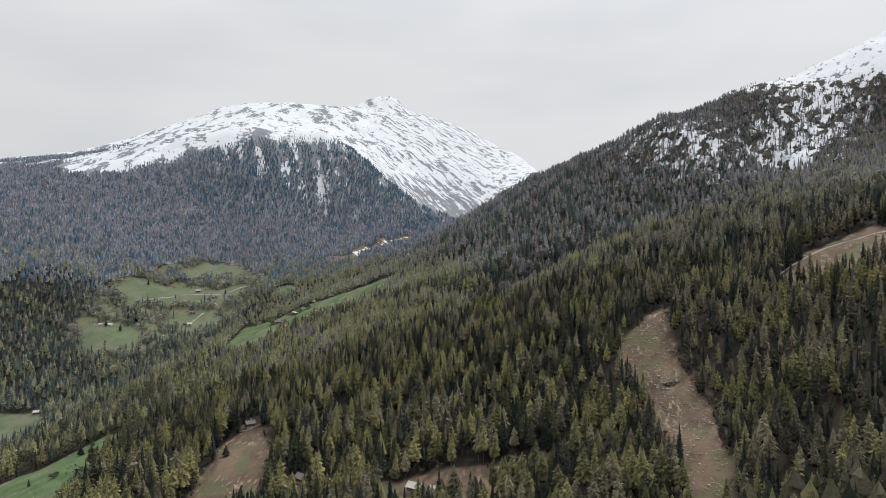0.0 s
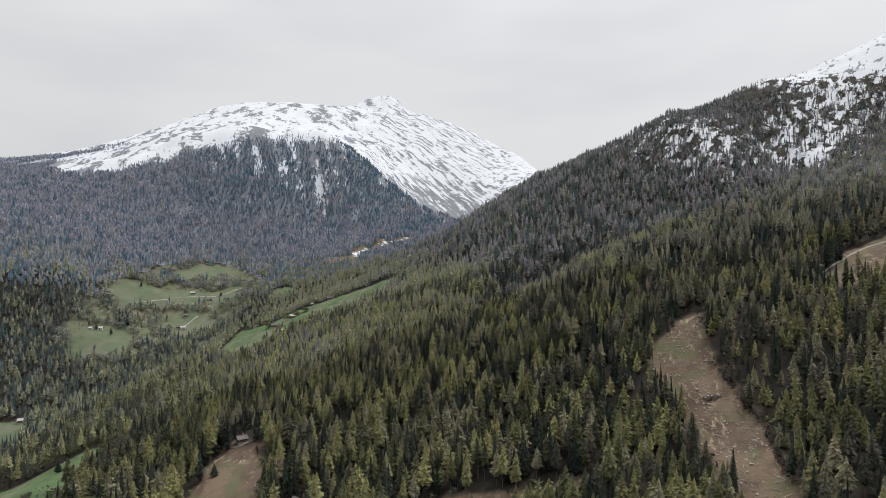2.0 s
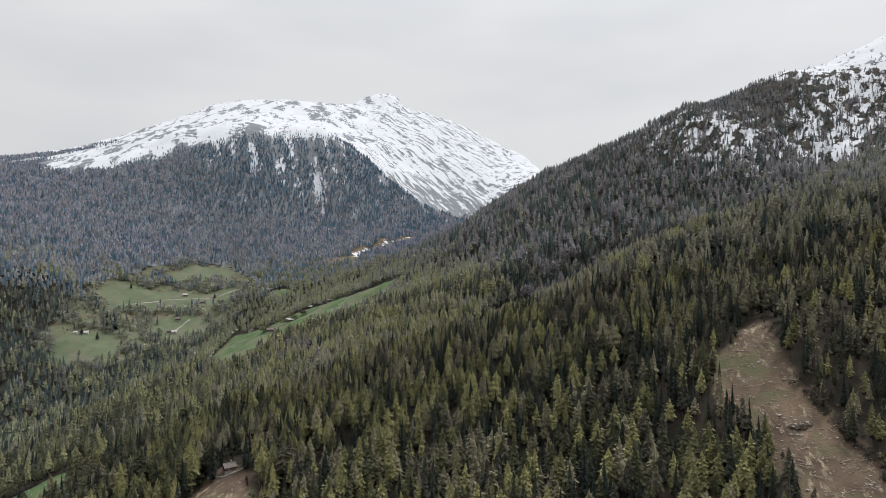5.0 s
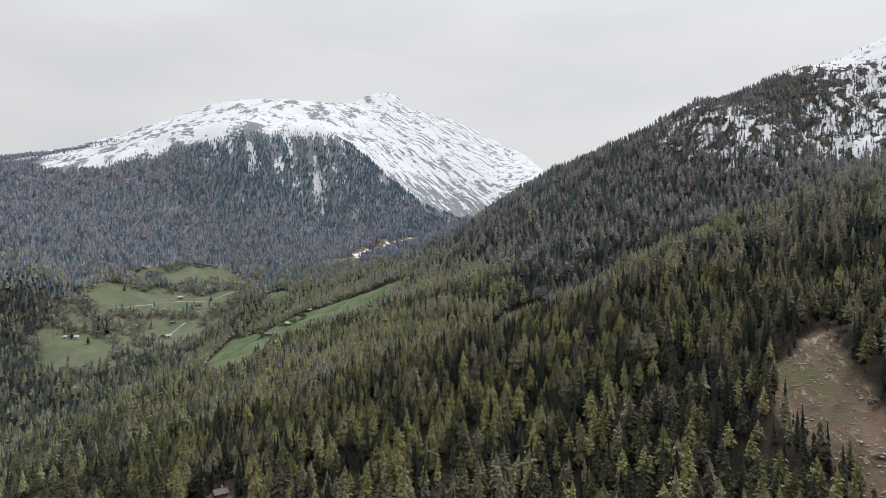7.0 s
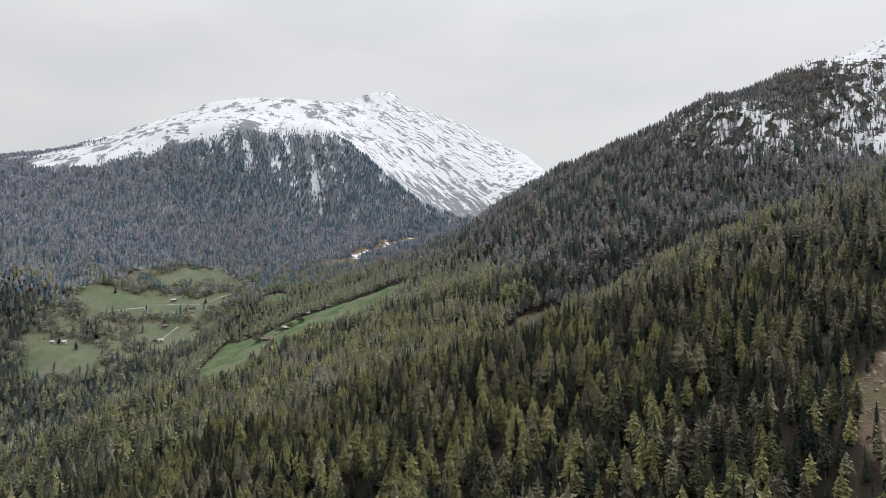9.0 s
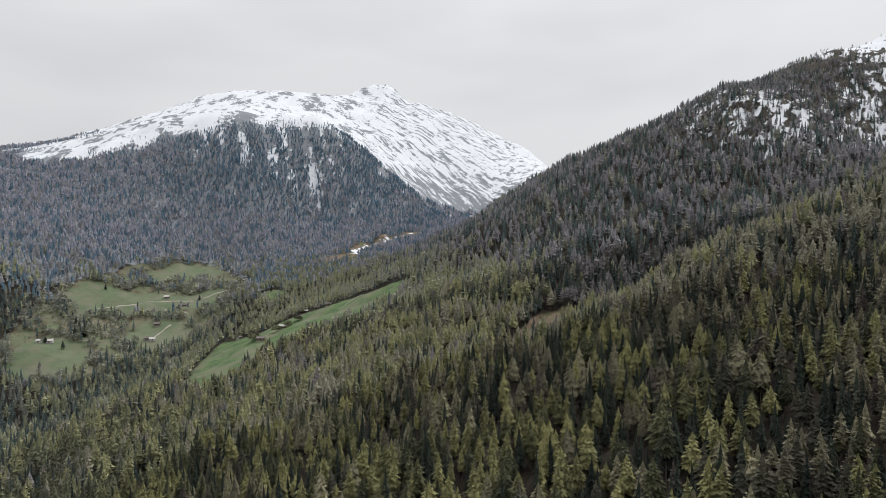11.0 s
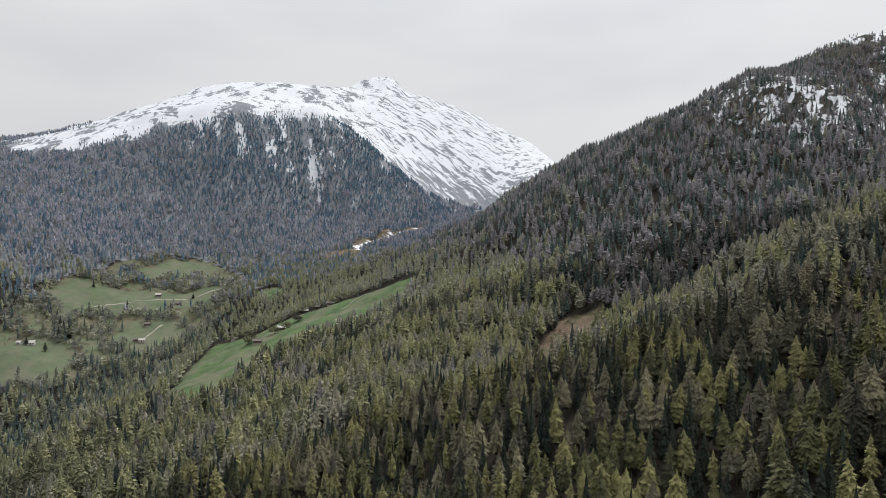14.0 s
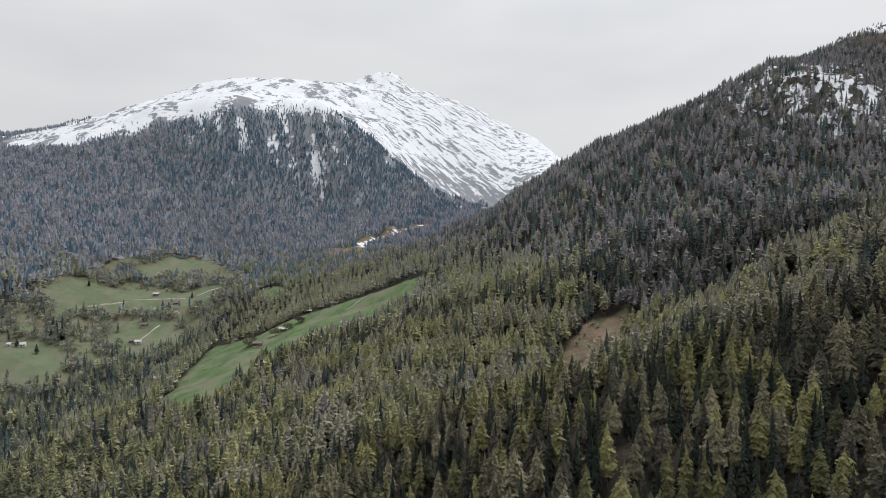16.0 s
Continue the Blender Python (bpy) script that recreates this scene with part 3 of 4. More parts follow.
def forest(name, label, level, materials, x, y, z, tall, species, seed):
    """One stand of trees. species: 0 green larch, 1 olive larch, 2 bare larch, 3 spruce, 4 broad-leaved."""
    rng = np.random.RandomState(seed)
    shapes = variants(level)
    verts, faces, slots, tints, count = [], [], [], [], 0
    shape, turn = rng.randint(0, 8, len(x)), rng.uniform(0, 6.283, len(x))
    girth = rng.uniform(0.68, 0.98, len(x)) * (1.36 if level > 2 else np.interp(y, (335, 380, 420, 470), (1.18, 1.06, 1.05, 1.20)) * np.where(y < 345, np.interp(x, (50, 90), (1.0, 0.88)), 1.0))
    spread = {1: 0.44, 2: 0.36, 3: 0.26, 4: 0.24}[level]
    # needle colour lightened over the middle slopes, standing in for lit canopy
    fresh = 0.36 * np.clip((y - 380) / 110, 0, 1) * np.clip((1150 - y) / 150, 0, 1) * np.clip((x + np.where(y > 700, 340, 200)) / 80, 0, 1)
    # west stands are duller; both near flanks are darkened for lens falloff
    dimmed = 0.30 * np.clip((-230 - x) / 90, 0, 1) * np.clip((1000 - y) / 80, 0, 1) + 0.26 * np.clip((x - 95) / 40, 0, 1) * np.clip((340 - y) / 60, 0, 1) + 0.24 * np.clip((-95 - x) / 50, 0, 1) * np.clip((480 - y) / 60, 0, 1)
    tint = np.clip(0.46 + fresh - dimmed + 0.20 * wobble(x, y, 34, 61) + rng.uniform(-spread, spread, len(x)), 0.01, 0.99)
    lean = rng.normal(0, 0.02, (len(x), 2))
    for sp in range(5):
        kind = "larch" if sp < 3 else "spruce" if sp == 3 else "broad"
        for k in range(8):
            m = np.where((species == sp) & (shape == k))[0]
            if not len(m):
                continue
            pv, pf, ps = shapes[kind][k]
            c, s = np.cos(turn[m])[:, None], np.sin(turn[m])[:, None]
            t, w = tall[m][:, None], (tall[m] * girth[m])[:, None]
            vx = (pv[None, :, 0] * c - pv[None, :, 1] * s) * w + pv[None, :, 2] * t * lean[m, :1]
            vy = (pv[None, :, 0] * s + pv[None, :, 1] * c) * w + pv[None, :, 2] * t * lean[m, 1:]
            vz = pv[None, :, 2] * t
            verts.append(np.stack([vx + x[m][:, None], vy + y[m][:, None], vz + z[m][:, None]], -1).reshape(-1, 3))
            faces.append((pf[None] + (np.arange(len(m)) * len(pv))[:, None, None]).reshape(-1, 3) + count)
            slots.append(np.tile(np.where(ps < 0, sp, ps), len(m)))
            tints.append(np.repeat(tint[m], len(pv)))
            count += len(m) * len(pv)
    me = mesh_from(name, np.concatenate(verts), np.concatenate(faces), materials, np.concatenate(slots))
    me.attributes.new("tint", "FLOAT", "POINT").data.foreach_set("value", np.concatenate(tints).astype(np.float32))
    return tagged(new(name, me), label, "forest", kind="stuff")


def plant(x0, x1, y0, y1, step, seed):
    """Places on a shaken grid."""
    rng = np.random.RandomState(seed)
    gx, gy = np.meshgrid(np.arange(x0, x1, step), np.arange(y0, y1, step))
    return gx.ravel() + rng.uniform(-0.48, 0.48, gx.size) * step, gy.ravel() + rng.uniform(-0.48, 0.48, gx.size) * step, rng


def growing(x, y, z, rng):
    """Which places carry a tree, how tall, of which kind."""
    bare = np.maximum(open_land(x, y, DRY), open_land(x, y, GREEN))
    keep = bare < 0.5 + 2.0 * wobble(x, y, 14, 21)
    sparse = inside(x, y, SPARSE) > 0
    keep &= ~sparse | (wobble(x, y, 60, 22) + rng.uniform(-0.5, 0.5, x.size) > -0.25)
    keep &= z < tree_limit(x, y) + 14 * wobble(x, y, 90, 23) + rng.normal(0, 1, x.size) * np.where(x > 250, 17, 6)
    keep &= ~((y > 1560 + 30 * wobble(x, y, 70, 24)) & (x > -230))
    keep &= np.minimum(np.minimum(near_line(x, y, RIVER), near_line(x, y + 18, RIVER)), near_line(x, y + 36, RIVER)) > 13 + 4 * wobble(x, y, 30, 34)
    keep &= gully(x, y) > 0.8 + 2.0 * wobble(x, y, 20, 28)
    snowy = snow_amount(x, y, z)
    keep &= rng.uniform(0, 1, x.size) > np.where(snowy > 0.42, np.where(x > 150, 0.70, 0.80) * snowy, 0)
    keep &= rng.uniform(0, 1, x.size) > 0.07
    tall = rng.uniform(11.5, 17.5, x.size) + 1.8 * wobble(x, y, 45, 25)
    tall = tall * np.interp(y, (335, 375, 410, 460, 600, 700, 1000), (1.0, 0.90, 0.90, 1.0, 1.0, 0.94, 0.80)) * np.where(y < 345, np.interp(x, (50, 90), (1.0, 0.86)), 1.0)
    tall = tall * (1 - 0.22 * np.clip((z - 70) / 60, 0, 1) * (x > 150))
    tall = tall * np.clip(0.95 - (z - tree_limit(x, y) + 40) / 110, 0.5, 1)
    u, stand = rng.uniform(0, 1, x.size), wobble(x, y, 70, 26)
    edge = np.interp(x, (-100, -24, 8, 32, 58, 112, 160, 242, 416, 600), (900, 800, 735, 650, 556, 562, 590, 640, 745, 840))
    shady = np.where(x > -100, np.clip((y - edge) / 30, 0, 1), np.clip((z + 50) / 50, 0, 1) * np.clip((y - 950) / 80, 0, 1))
    clump = wobble(x, y, 38, 27)
    green = np.clip(0.34 - (z + 60) / 150.0 + 0.40 * stand + 0.2 * wobble(x, y, 25, 33), 0.03, 0.8) * (1 - np.clip(1.25 * shady, 0, 1))
    lit = np.clip(1.3 - np.hypot((x + 190) / 125, (y - 960) / 170), 0, 1)
    fresh = np.clip(1.4 - np.hypot((x + 12) / 62, (y - 640) / 120), 0, 1)
    green = np.clip(green + 0.35 * lit + 0.34 * fresh, 0, 0.85)
    spruce = np.clip(0.20 - 0.07 * np.clip((y - 400) / 60, 0, 1) + 0.34 * clump + 0.30 * shady - 0.14 * (z < -35) * (y > 640) - 0.3 * lit - 0.22 * fresh, 0.04, 0.9)
    west = np.clip((-250 - x) / 90, 0, 1) * np.clip((1000 - y) / 80, 0, 1)
    spruce = np.clip(spruce + 0.42 * west + 0.10 * (y < 430), 0.04, 0.9)
    green = green * (1 - 0.5 * west)
    far = np.clip((y - 0.3 * x - 1050) / 60, 0, 1) * (x < 40)
    upper = np.clip((z - 40 - 30 * wobble(x, y, 120, 53)) / 60, 0, 1) * np.clip((x + 560 - 40 * clump) / 110, 0, 1)
    spruce = np.where(far > 0.5, np.clip(0.34 + 0.58 * upper + 0.18 * clump, 0.03, 0.94), spruce)
    barewood = np.clip(0.02 + 0.76 * shady + np.where(y < 600, 0.08, 0.16) * wobble(x, y, 30, 29) + 0.45 * np.clip((z - 12) / 55, 0, 1) * (x > 100) * (y > 330), 0.02, 0.85)
    sp = np.full(x.size, 1)
    sp[u < green + spruce + (1 - green - spruce) * barewood] = 2
    sp[u < green + spruce] = 3
    sp[u < green] = 0
    wet = (z < -106) & (x < -150) & (y < 600) & (rng.uniform(0, 1, x.size) < 0.5)
    sp[wet | (sparse & (rng.uniform(0, 1, x.size) < 0.62))] = 4
    tall = np.where(sp == 4, tall * 0.7, tall)
    return keep, tall, sp


def pick(mask, *arrays):
    return [a[mask] for a in arrays]


def woods():
    x, y, rng = plant(-330, 330, 160, 640, 4.35, 31)
    keep = (x > -0.74 * y - 60) & (x < 0.74 * y + 30)
    x, y = pick(keep, x, y)
    z = height(x, y)
    keep, tall, sp = growing(x, y, z, rng)
    x, y, z, tall, sp = pick(keep, x, y, z, tall, sp)
    close = (x > -12) & (x < 64) & (y > 342) & (y < 422)
    singles = list(zip(*pick(close, x, y, z, tall, sp)))
    near = ~close & (((np.hypot(x + 50, y - 235) < 212) & (y > 320)) | ((np.hypot(x, y) < 262) & (y > 190) & (np.abs(x) < 150)))
    mid = ~close & ~near & (np.hypot(x + 40, y - 200) < 400)
    rest = ~close & ~near & ~mid
    stand = (x, y, z - 0.3, tall, sp)
    forest("near_forest", "mixed green larch and dark spruce forest on a steep slope", 1, FOREST_MATERIALS, *pick(near, *stand), 41)
    beyond = mid & (y + 0.25 * np.abs(x - 20) > 450)
    forest("middle_forest", "olive larch and spruce forest covering the lower slope", 2, FOREST_MATERIALS, *pick(mid & ~beyond, *stand), 44)
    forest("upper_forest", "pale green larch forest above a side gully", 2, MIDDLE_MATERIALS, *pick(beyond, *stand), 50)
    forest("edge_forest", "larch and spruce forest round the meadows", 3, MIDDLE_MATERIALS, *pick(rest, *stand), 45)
    x, y, rng = plant(-1700, 1150, 200, 2320, 5.3, 32)
    keep = ~((np.abs(x) < 330) & (y < 640)) & (x > -0.74 * y - 70) & (x < 0.74 * y + 40)
    keep &= ~((x > 40) & (y > 1040 + 0.25 * np.maximum(x - 500, 0) + 0.1 * x) & (y < 1500 + x)) & ((y < 1700) | (x < -850))
    x, y = pick(keep, x, y)
    z = height(x, y)
    keep, tall, sp = growing(x, y, z, rng)
    x, y, z, tall, sp = pick(keep, x, y, z - 0.3, tall, sp)
    far = y - 0.3 * x > 1050
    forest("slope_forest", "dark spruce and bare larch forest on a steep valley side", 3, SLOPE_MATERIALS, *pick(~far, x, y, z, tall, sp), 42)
    x, y, rng = plant(-1700, 330, 700, 2320, 4.8, 35)
    keep = (y - 0.3 * x > 1050) & (x > -0.74 * y - 70) & ~((x > 40) & (y > 1044) & (y < 1500 + x)) & ((y < 1640) | (x < -850))
    x, y = pick(keep, x, y)
    z = height(x, y)
    keep, tall, sp = growing(x, y, z, rng)
    forest("mountain_forest", "grey larch and blue-green spruce forest, coloured for haze, below snowy summit", 4, FAR_MATERIALS, *pick(keep, x, y, z - 0.3, tall, sp), 43)
    x, y, rng = plant(-120, 130, 190, 470, 4.6, 36)
    z = height(x, y)
    keep = (np.maximum(open_land(x, y, DRY), open_land(x, y, GREEN)) < 3) & (rng.uniform(0, 1, x.size) < 0.55 + 0.4 * wobble(x, y, 20, 37))
    forest("undergrowth", "low saplings and shrubs under the forest edge", 4, FOREST_MATERIALS, *pick(keep, x, y, z - 0.2, rng.uniform(1.5, 4.5, x.size), rng.choice([1, 2, 3, 4, 4], x.size)), 46)
    x, y, rng = plant(-500, -280, 740, 1180, 9.0, 38)
    keep = (inside(x, y, SPARSE) > 2) & (open_land(x, y, GREEN) < -1) & (wobble(x, y, 40, 39) + rng.uniform(-0.6, 0.6, x.size) > 0.2)
    x, y = pick(keep, x, y)
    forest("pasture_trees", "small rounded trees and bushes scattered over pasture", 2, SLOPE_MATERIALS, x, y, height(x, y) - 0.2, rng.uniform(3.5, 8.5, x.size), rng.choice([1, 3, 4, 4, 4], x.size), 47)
    x, y, rng = plant(-180, 180, -70, 172, 4.8, 48)
    forest("rear_forest", "olive larch and dark spruce forest on a slope", 4, FOREST_MATERIALS, x, y, height(x, y) - 0.3, rng.uniform(11, 17, x.size), rng.choice([0, 1, 1, 2, 3], x.size), 49)
    return singles


SINGLES = woods()



# ---- single trees of the nearest stand ----
def empty_thing(name, m, label, category, group=""):
    ob = new(name)
    ob.matrix_basis = m
    return tagged(ob, label, category, group)


TREE_KINDS = [("larch_tree", "young larch with fresh light green needles", LARCH_GREEN, "larch"),
              ("larch_tree", "larch with sparse olive needles", LARCH_OLIVE, "larch"),
              ("larch_tree", "bare grey-brown larch not yet in leaf", LARCH_BARE, "larch"),
              ("spruce_tree", "dark green spruce with dense drooping branches", SPRUCE, "spruce"),
              ("broadleaf_tree", "rounded broad-leaved tree with olive spring leaves", BROADLEAF, "broad")]


def tree_models():
    """Three trees of each kind, of height 1, each an empty with its trunk and crown."""
    out = {}
    for sp, (name, label, mat, kind) in enumerate(TREE_KINDS):
        for k in range(3):
            rng = np.random.RandomState(900 + 10 * sp + k)
            if kind == "broad":
                crown, slots, trunk = round_crown(rng, 500, 0.04), None, stem(7, 0.011, 0.85)
            else:
                needles, core, dead, trunk = conifer(rng, kind, k, 0)
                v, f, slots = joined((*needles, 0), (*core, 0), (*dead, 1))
                crown = v, f
            out[sp, k] = (name, label, mesh_from("crown", *crown, [mat, SHADED_TWIGS], slots), mesh_from("trunk", *trunk, [BARK], smooth=True))
    return out


MODELS = tree_models()


def single_tree(x, y, z, tall, sp, rng, girth=0.85, group="trees of the nearest stand"):
    name, label, crown, trunk = MODELS[sp, rng.randint(0, 3)]
    root = empty_thing(name, pose(x, y, z - 0.3, rng.normal(0, 1.2), rng.normal(0, 1.2), rng.uniform(0, 360)) @ Matrix.Diagonal((tall * girth, tall * girth, tall, 1)),
                       label, "tree", group)
    for part_name, me in (("trunk", trunk), ("crown", crown)):
        new(part_name, me).parent = root


TREE_RNG = np.random.RandomState(77)
for place in SINGLES:
    single_tree(*[float(v) for v in place[:4]], int(place[4]), TREE_RNG)


# ---- houses, paths and loose things ----
def part(name, bm, material, parent, label=""):
    """Links a bmesh as one mesh object under a thing or a part."""
    me = bpy.data.meshes.new(name)
    bm.normal_update()
    bm.to_mesh(me)
    bm.free()
    me.materials.append(material)
    ob = new(name, me)
    ob.parent = parent
    return tagged(ob, label)


def box(bm, x0, x1, y0, y1, z0, z1, bevel=0.0):
    made = bmesh.ops.create_cube(bm, size=1, matrix=Matrix.Translation(((x0 + x1) / 2, (y0 + y1) / 2, (z0 + z1) / 2)) @ Matrix.Diagonal((x1 - x0, y1 - y0, z1 - z0, 1)))
    if bevel:
        edges = {e for v in made["verts"] for e in v.link_edges}
        bmesh.ops.bevel(bm, geom=list(edges), offset=bevel, segments=1, affect="EDGES")
    return bm


def timber_material():
    g = Graph("weathered_timber")
    n = g.noise(1.5, 5.0, g.mapped((1, 1, 6)))
    return g.finish(g.mix(n, (0.045, 0.030, 0.022), (0.135, 0.095, 0.068)), 0.85, n, 0.7, 0.08)


def slate_material(name, low, high):
    g = Graph(name)
    n = g.noise(1.1, 5.0)
    return g.finish(g.mix(n, low, high), 0.8, n, 0.5, 0.1)


TIMBER = timber_material()
GREY_ROOF = slate_material("grey_slab_roof", (0.070, 0.064, 0.060), (0.175, 0.155, 0.140))
PALE_ROOF = slate_material("pale_tin_roof", (0.28, 0.27, 0.25), (0.44, 0.42, 0.39))
STONE = slate_material("rubble_stone", (0.16, 0.145, 0.13), (0.38, 0.35, 0.32))
PLASTER = slate_material("white_plaster", (0.42, 0.41, 0.39), (0.60, 0.59, 0.57))
GLASS = slate_material("dark_window_glass", (0.015, 0.017, 0.020), (0.03, 0.033, 0.038))
GRAVEL = slate_material("pale_gravel", (0.20, 0.18, 0.15), (0.32, 0.295, 0.25))


def chalet(x, y, turn, length, width, wall, label, roof_material, wall_material, chimney=True):
    """A small gabled hut with its ridge along its own x."""
    z = float(np.mean(height(np.array([x - 2, x + 2, x, x]), np.array([y, y, y - 2, y + 2]))))
    root = empty_thing("chalet", pose(x, y, z, 0, 0, turn), label, "hut", "alpine huts")
    a, w, rise = length / 2, width / 2, width * 0.30
    part("stone_base", box(bmesh.new(), -a - 0.12, a + 0.12, -w - 0.12, w + 0.12, -2.2, 0.55, 0.06), STONE, root, "rubble stone base")
    bm = bmesh.new()
    ring = [(-w, 0.5), (w, 0.5), (w, wall), (0, wall + rise), (-w, wall)]
    ends = [[bm.verts.new((sx, v, h)) for v, h in ring] for sx in (-a, a)]
    bm.faces.new(ends[0][::-1]), bm.faces.new(ends[1])
    for i in range(5):
        bm.faces.new((ends[0][i], ends[0][(i + 1) % 5], ends[1][(i + 1) % 5], ends[1][i]))
    part("wall", bm, wall_material, root)
    over, thick = 0.65, 0.18
    for side in (-1, 1):
        bm = bmesh.new()
        p = [(0, wall + rise + 0.02), (side * (w + over), wall - rise * over / w + 0.02)]
        vs = [bm.verts.new((sx, p[k][0], p[k][1] + dz)) for sx in (-a - over, a + over) for k in (0, 1) for dz in (0, thick)]
        for q in ((0, 2, 3, 1), (4, 5, 7, 6), (0, 1, 5, 4), (2, 6, 7, 3), (1, 3, 7, 5), (0, 4, 6, 2)):
            bm.faces.new([vs[i] for i in q])
        bmesh.ops.recalc_face_normals(bm, faces=bm.faces)
        part("roof", bm, roof_material, root)
    part("ridge_cap", box(bmesh.new(), -a - over, a + over, -0.18, 0.18, wall + rise + thick - 0.06, wall + rise + thick + 0.07, 0.03), roof_material, root)
    door = part("door", box(bmesh.new(), -0.45, 0.45, -w - 0.06, -w + 0.02, 0.55, wall - 0.12), TIMBER, root, "dark plank door")
    part("door_frame", box(bmesh.new(), -0.58, 0.58, -w - 0.03, -w + 0.02, 0.5, wall - 0.02), STONE, door)
    for wx in (-a * 0.62, a * 0.62):
        window = part("window", box(bmesh.new(), wx - 0.42, wx + 0.42, -w - 0.05, -w + 0.02, wall * 0.5, wall * 0.82), PLASTER, root, "pale window frame")
        part("pane", box(bmesh.new(), wx - 0.32, wx + 0.32, -w - 0.065, -w - 0.02, wall * 0.53, wall * 0.79), GLASS, window)
    if chimney:
        part("chimney", box(bmesh.new(), a * 0.35, a * 0.35 + 0.6, 0.3, 0.9, wall + rise * 0.4, wall + rise + 0.9, 0.04), STONE, root, "stone chimney")


HUTS = [
    (-105, 344, 38, 4.4, 3.6, 2.2, "dark timber cabin with a grey slab roof on a brown meadow", GREY_ROOF, TIMBER, True),
    (-62, 279, -38, 5.2, 4.0, 2.3, "timber barn with a pale worn roof beside forest edge", GREY_ROOF, TIMBER, False),
    (-11, 249, -32, 5.0, 3.8, 2.3, "timber barn with a pale roof on a dry meadow", PALE_ROOF, TIMBER, False),
    (-3.5, 244, -15, 2.4, 2.0, 1.9, "small pale-roofed shed beside a barn", PALE_ROOF, TIMBER, False),
    (-250, 862, 70, 5.0, 4.5, 2.9, "tall stone and timber barn on the green strip", GREY_ROOF, STONE, False),
    (-196, 752, 5, 6.5, 4.5, 2.9, "low timber barn with a grey roof above green meadow", GREY_ROOF, TIMBER, False),
    (-183, 785, 8, 6.8, 4.5, 2.9, "timber hut with a pale roof in green meadow", PALE_ROOF, TIMBER, True),
    (-176, 850, 10, 7.9, 5.2, 2.9, "long barn with a pale roof by the trees", PALE_ROOF, TIMBER, False),
    (-161, 840, 5, 6.5, 4.9, 2.9, "timber hut with grey roof in a row", GREY_ROOF, TIMBER, True),
    (-144, 818, 8, 6.5, 4.9, 2.9, "timber hut with grey roof and stone base", GREY_ROOF, TIMBER, True),
    (-349, 871, 20, 5.4, 4.5, 2.9, "pale-roofed hut at the end of a track", PALE_ROOF, PLASTER, False),
    (-356, 872, 12, 4.3, 3.8, 2.7, "timber hut beside a track", GREY_ROOF, TIMBER, False),
    (-362, 913, 8, 5.8, 4.5, 2.9, "brown timber barn above the middle lawn", GREY_ROOF, TIMBER, False),
    (-437, 829, 15, 6.5, 5.2, 2.9, "white plastered farmhouse on a green knoll", PALE_ROOF, PLASTER, True),
    (-447, 827, -10, 4.3, 3.8, 2.5, "white walled outbuilding beside farmhouse", PALE_ROOF, PLASTER, False),
    (-382, 988, 10, 5.8, 4.5, 2.9, "pale-roofed timber hut above the track", PALE_ROOF, TIMBER, False),
    (-350, 966, -5, 5.0, 3.8, 2.5, "brown timber hay barn in pasture", GREY_ROOF, TIMBER, False),
    (-420, 655, 25, 6.5, 4.9, 2.9, "barn with a pale metal roof at meadow edge", PALE_ROOF, TIMBER, False),
    (-411, 663, 25, 5.8, 4.5, 2.9, "hut with pale metal roof beside a barn", PALE_ROOF, TIMBER, False),
]
for hut in HUTS:
    chalet(*hut)


def track(name, label, line, width):
    """A gravel track laid over the ground along a line in plan."""
    pts = []
    for (ax, ay), (bx, by) in zip(line, line[1:]):
        n = max(2, int(math.hypot(bx - ax, by - ay) / 3))
        pts += [(ax + (bx - ax) * k / n, ay + (by - ay) * k / n) for k in range(n)]
    p = np.array(pts + [line[-1]], float)
    for _ in range(3):
        p[1:-1] = (p[:-2] + 2 * p[1:-1] + p[2:]) / 4
    d = np.gradient(p, axis=0)
    d /= np.linalg.norm(d, axis=1)[:, None]
    n = np.stack([-d[:, 1], d[:, 0]], 1)
    rim = [p + n * width * 0.65, p + n * width * 0.5, p - n * width * 0.5, p - n * width * 0.65]
    drop = (-0.5, 0.25, 0.25, -0.5)
    verts = np.concatenate([np.column_stack([r, height(r[:, 0], r[:, 1]) + h]) for r, h in zip(rim, drop)])
    m = len(p)
    i = np.arange(m - 1)
    faces = np.concatenate([np.stack([k * m + i, (k + 1) * m + i, (k + 1) * m + i + 1, k * m + i + 1], 1) for k in range(3)])
    tagged(new(name, mesh_from(name, verts, faces, [GRAVEL], smooth=False)), label, "track", kind="structure")


track("road_1", "pale gravel farm track across the pasture", [(-440, 928), (-428, 940), (-391, 970), (-346, 987), (-314, 1001), (-285, 1006)], 1.8)
track("road_2", "pale gravel lane up to a hut", [(-355, 876), (-352, 895), (-346, 914)], 1.8)
track("road_4", "pale gravel track along the top of a grassy knoll", [(176, 339), (186, 349), (200, 356.5), (214, 358), (230, 356), (248, 353)], 1.5)
track("road_3", "pale footpath along the green strip", [(-128, 782), (-111, 797), (-92, 800)], 1.2)


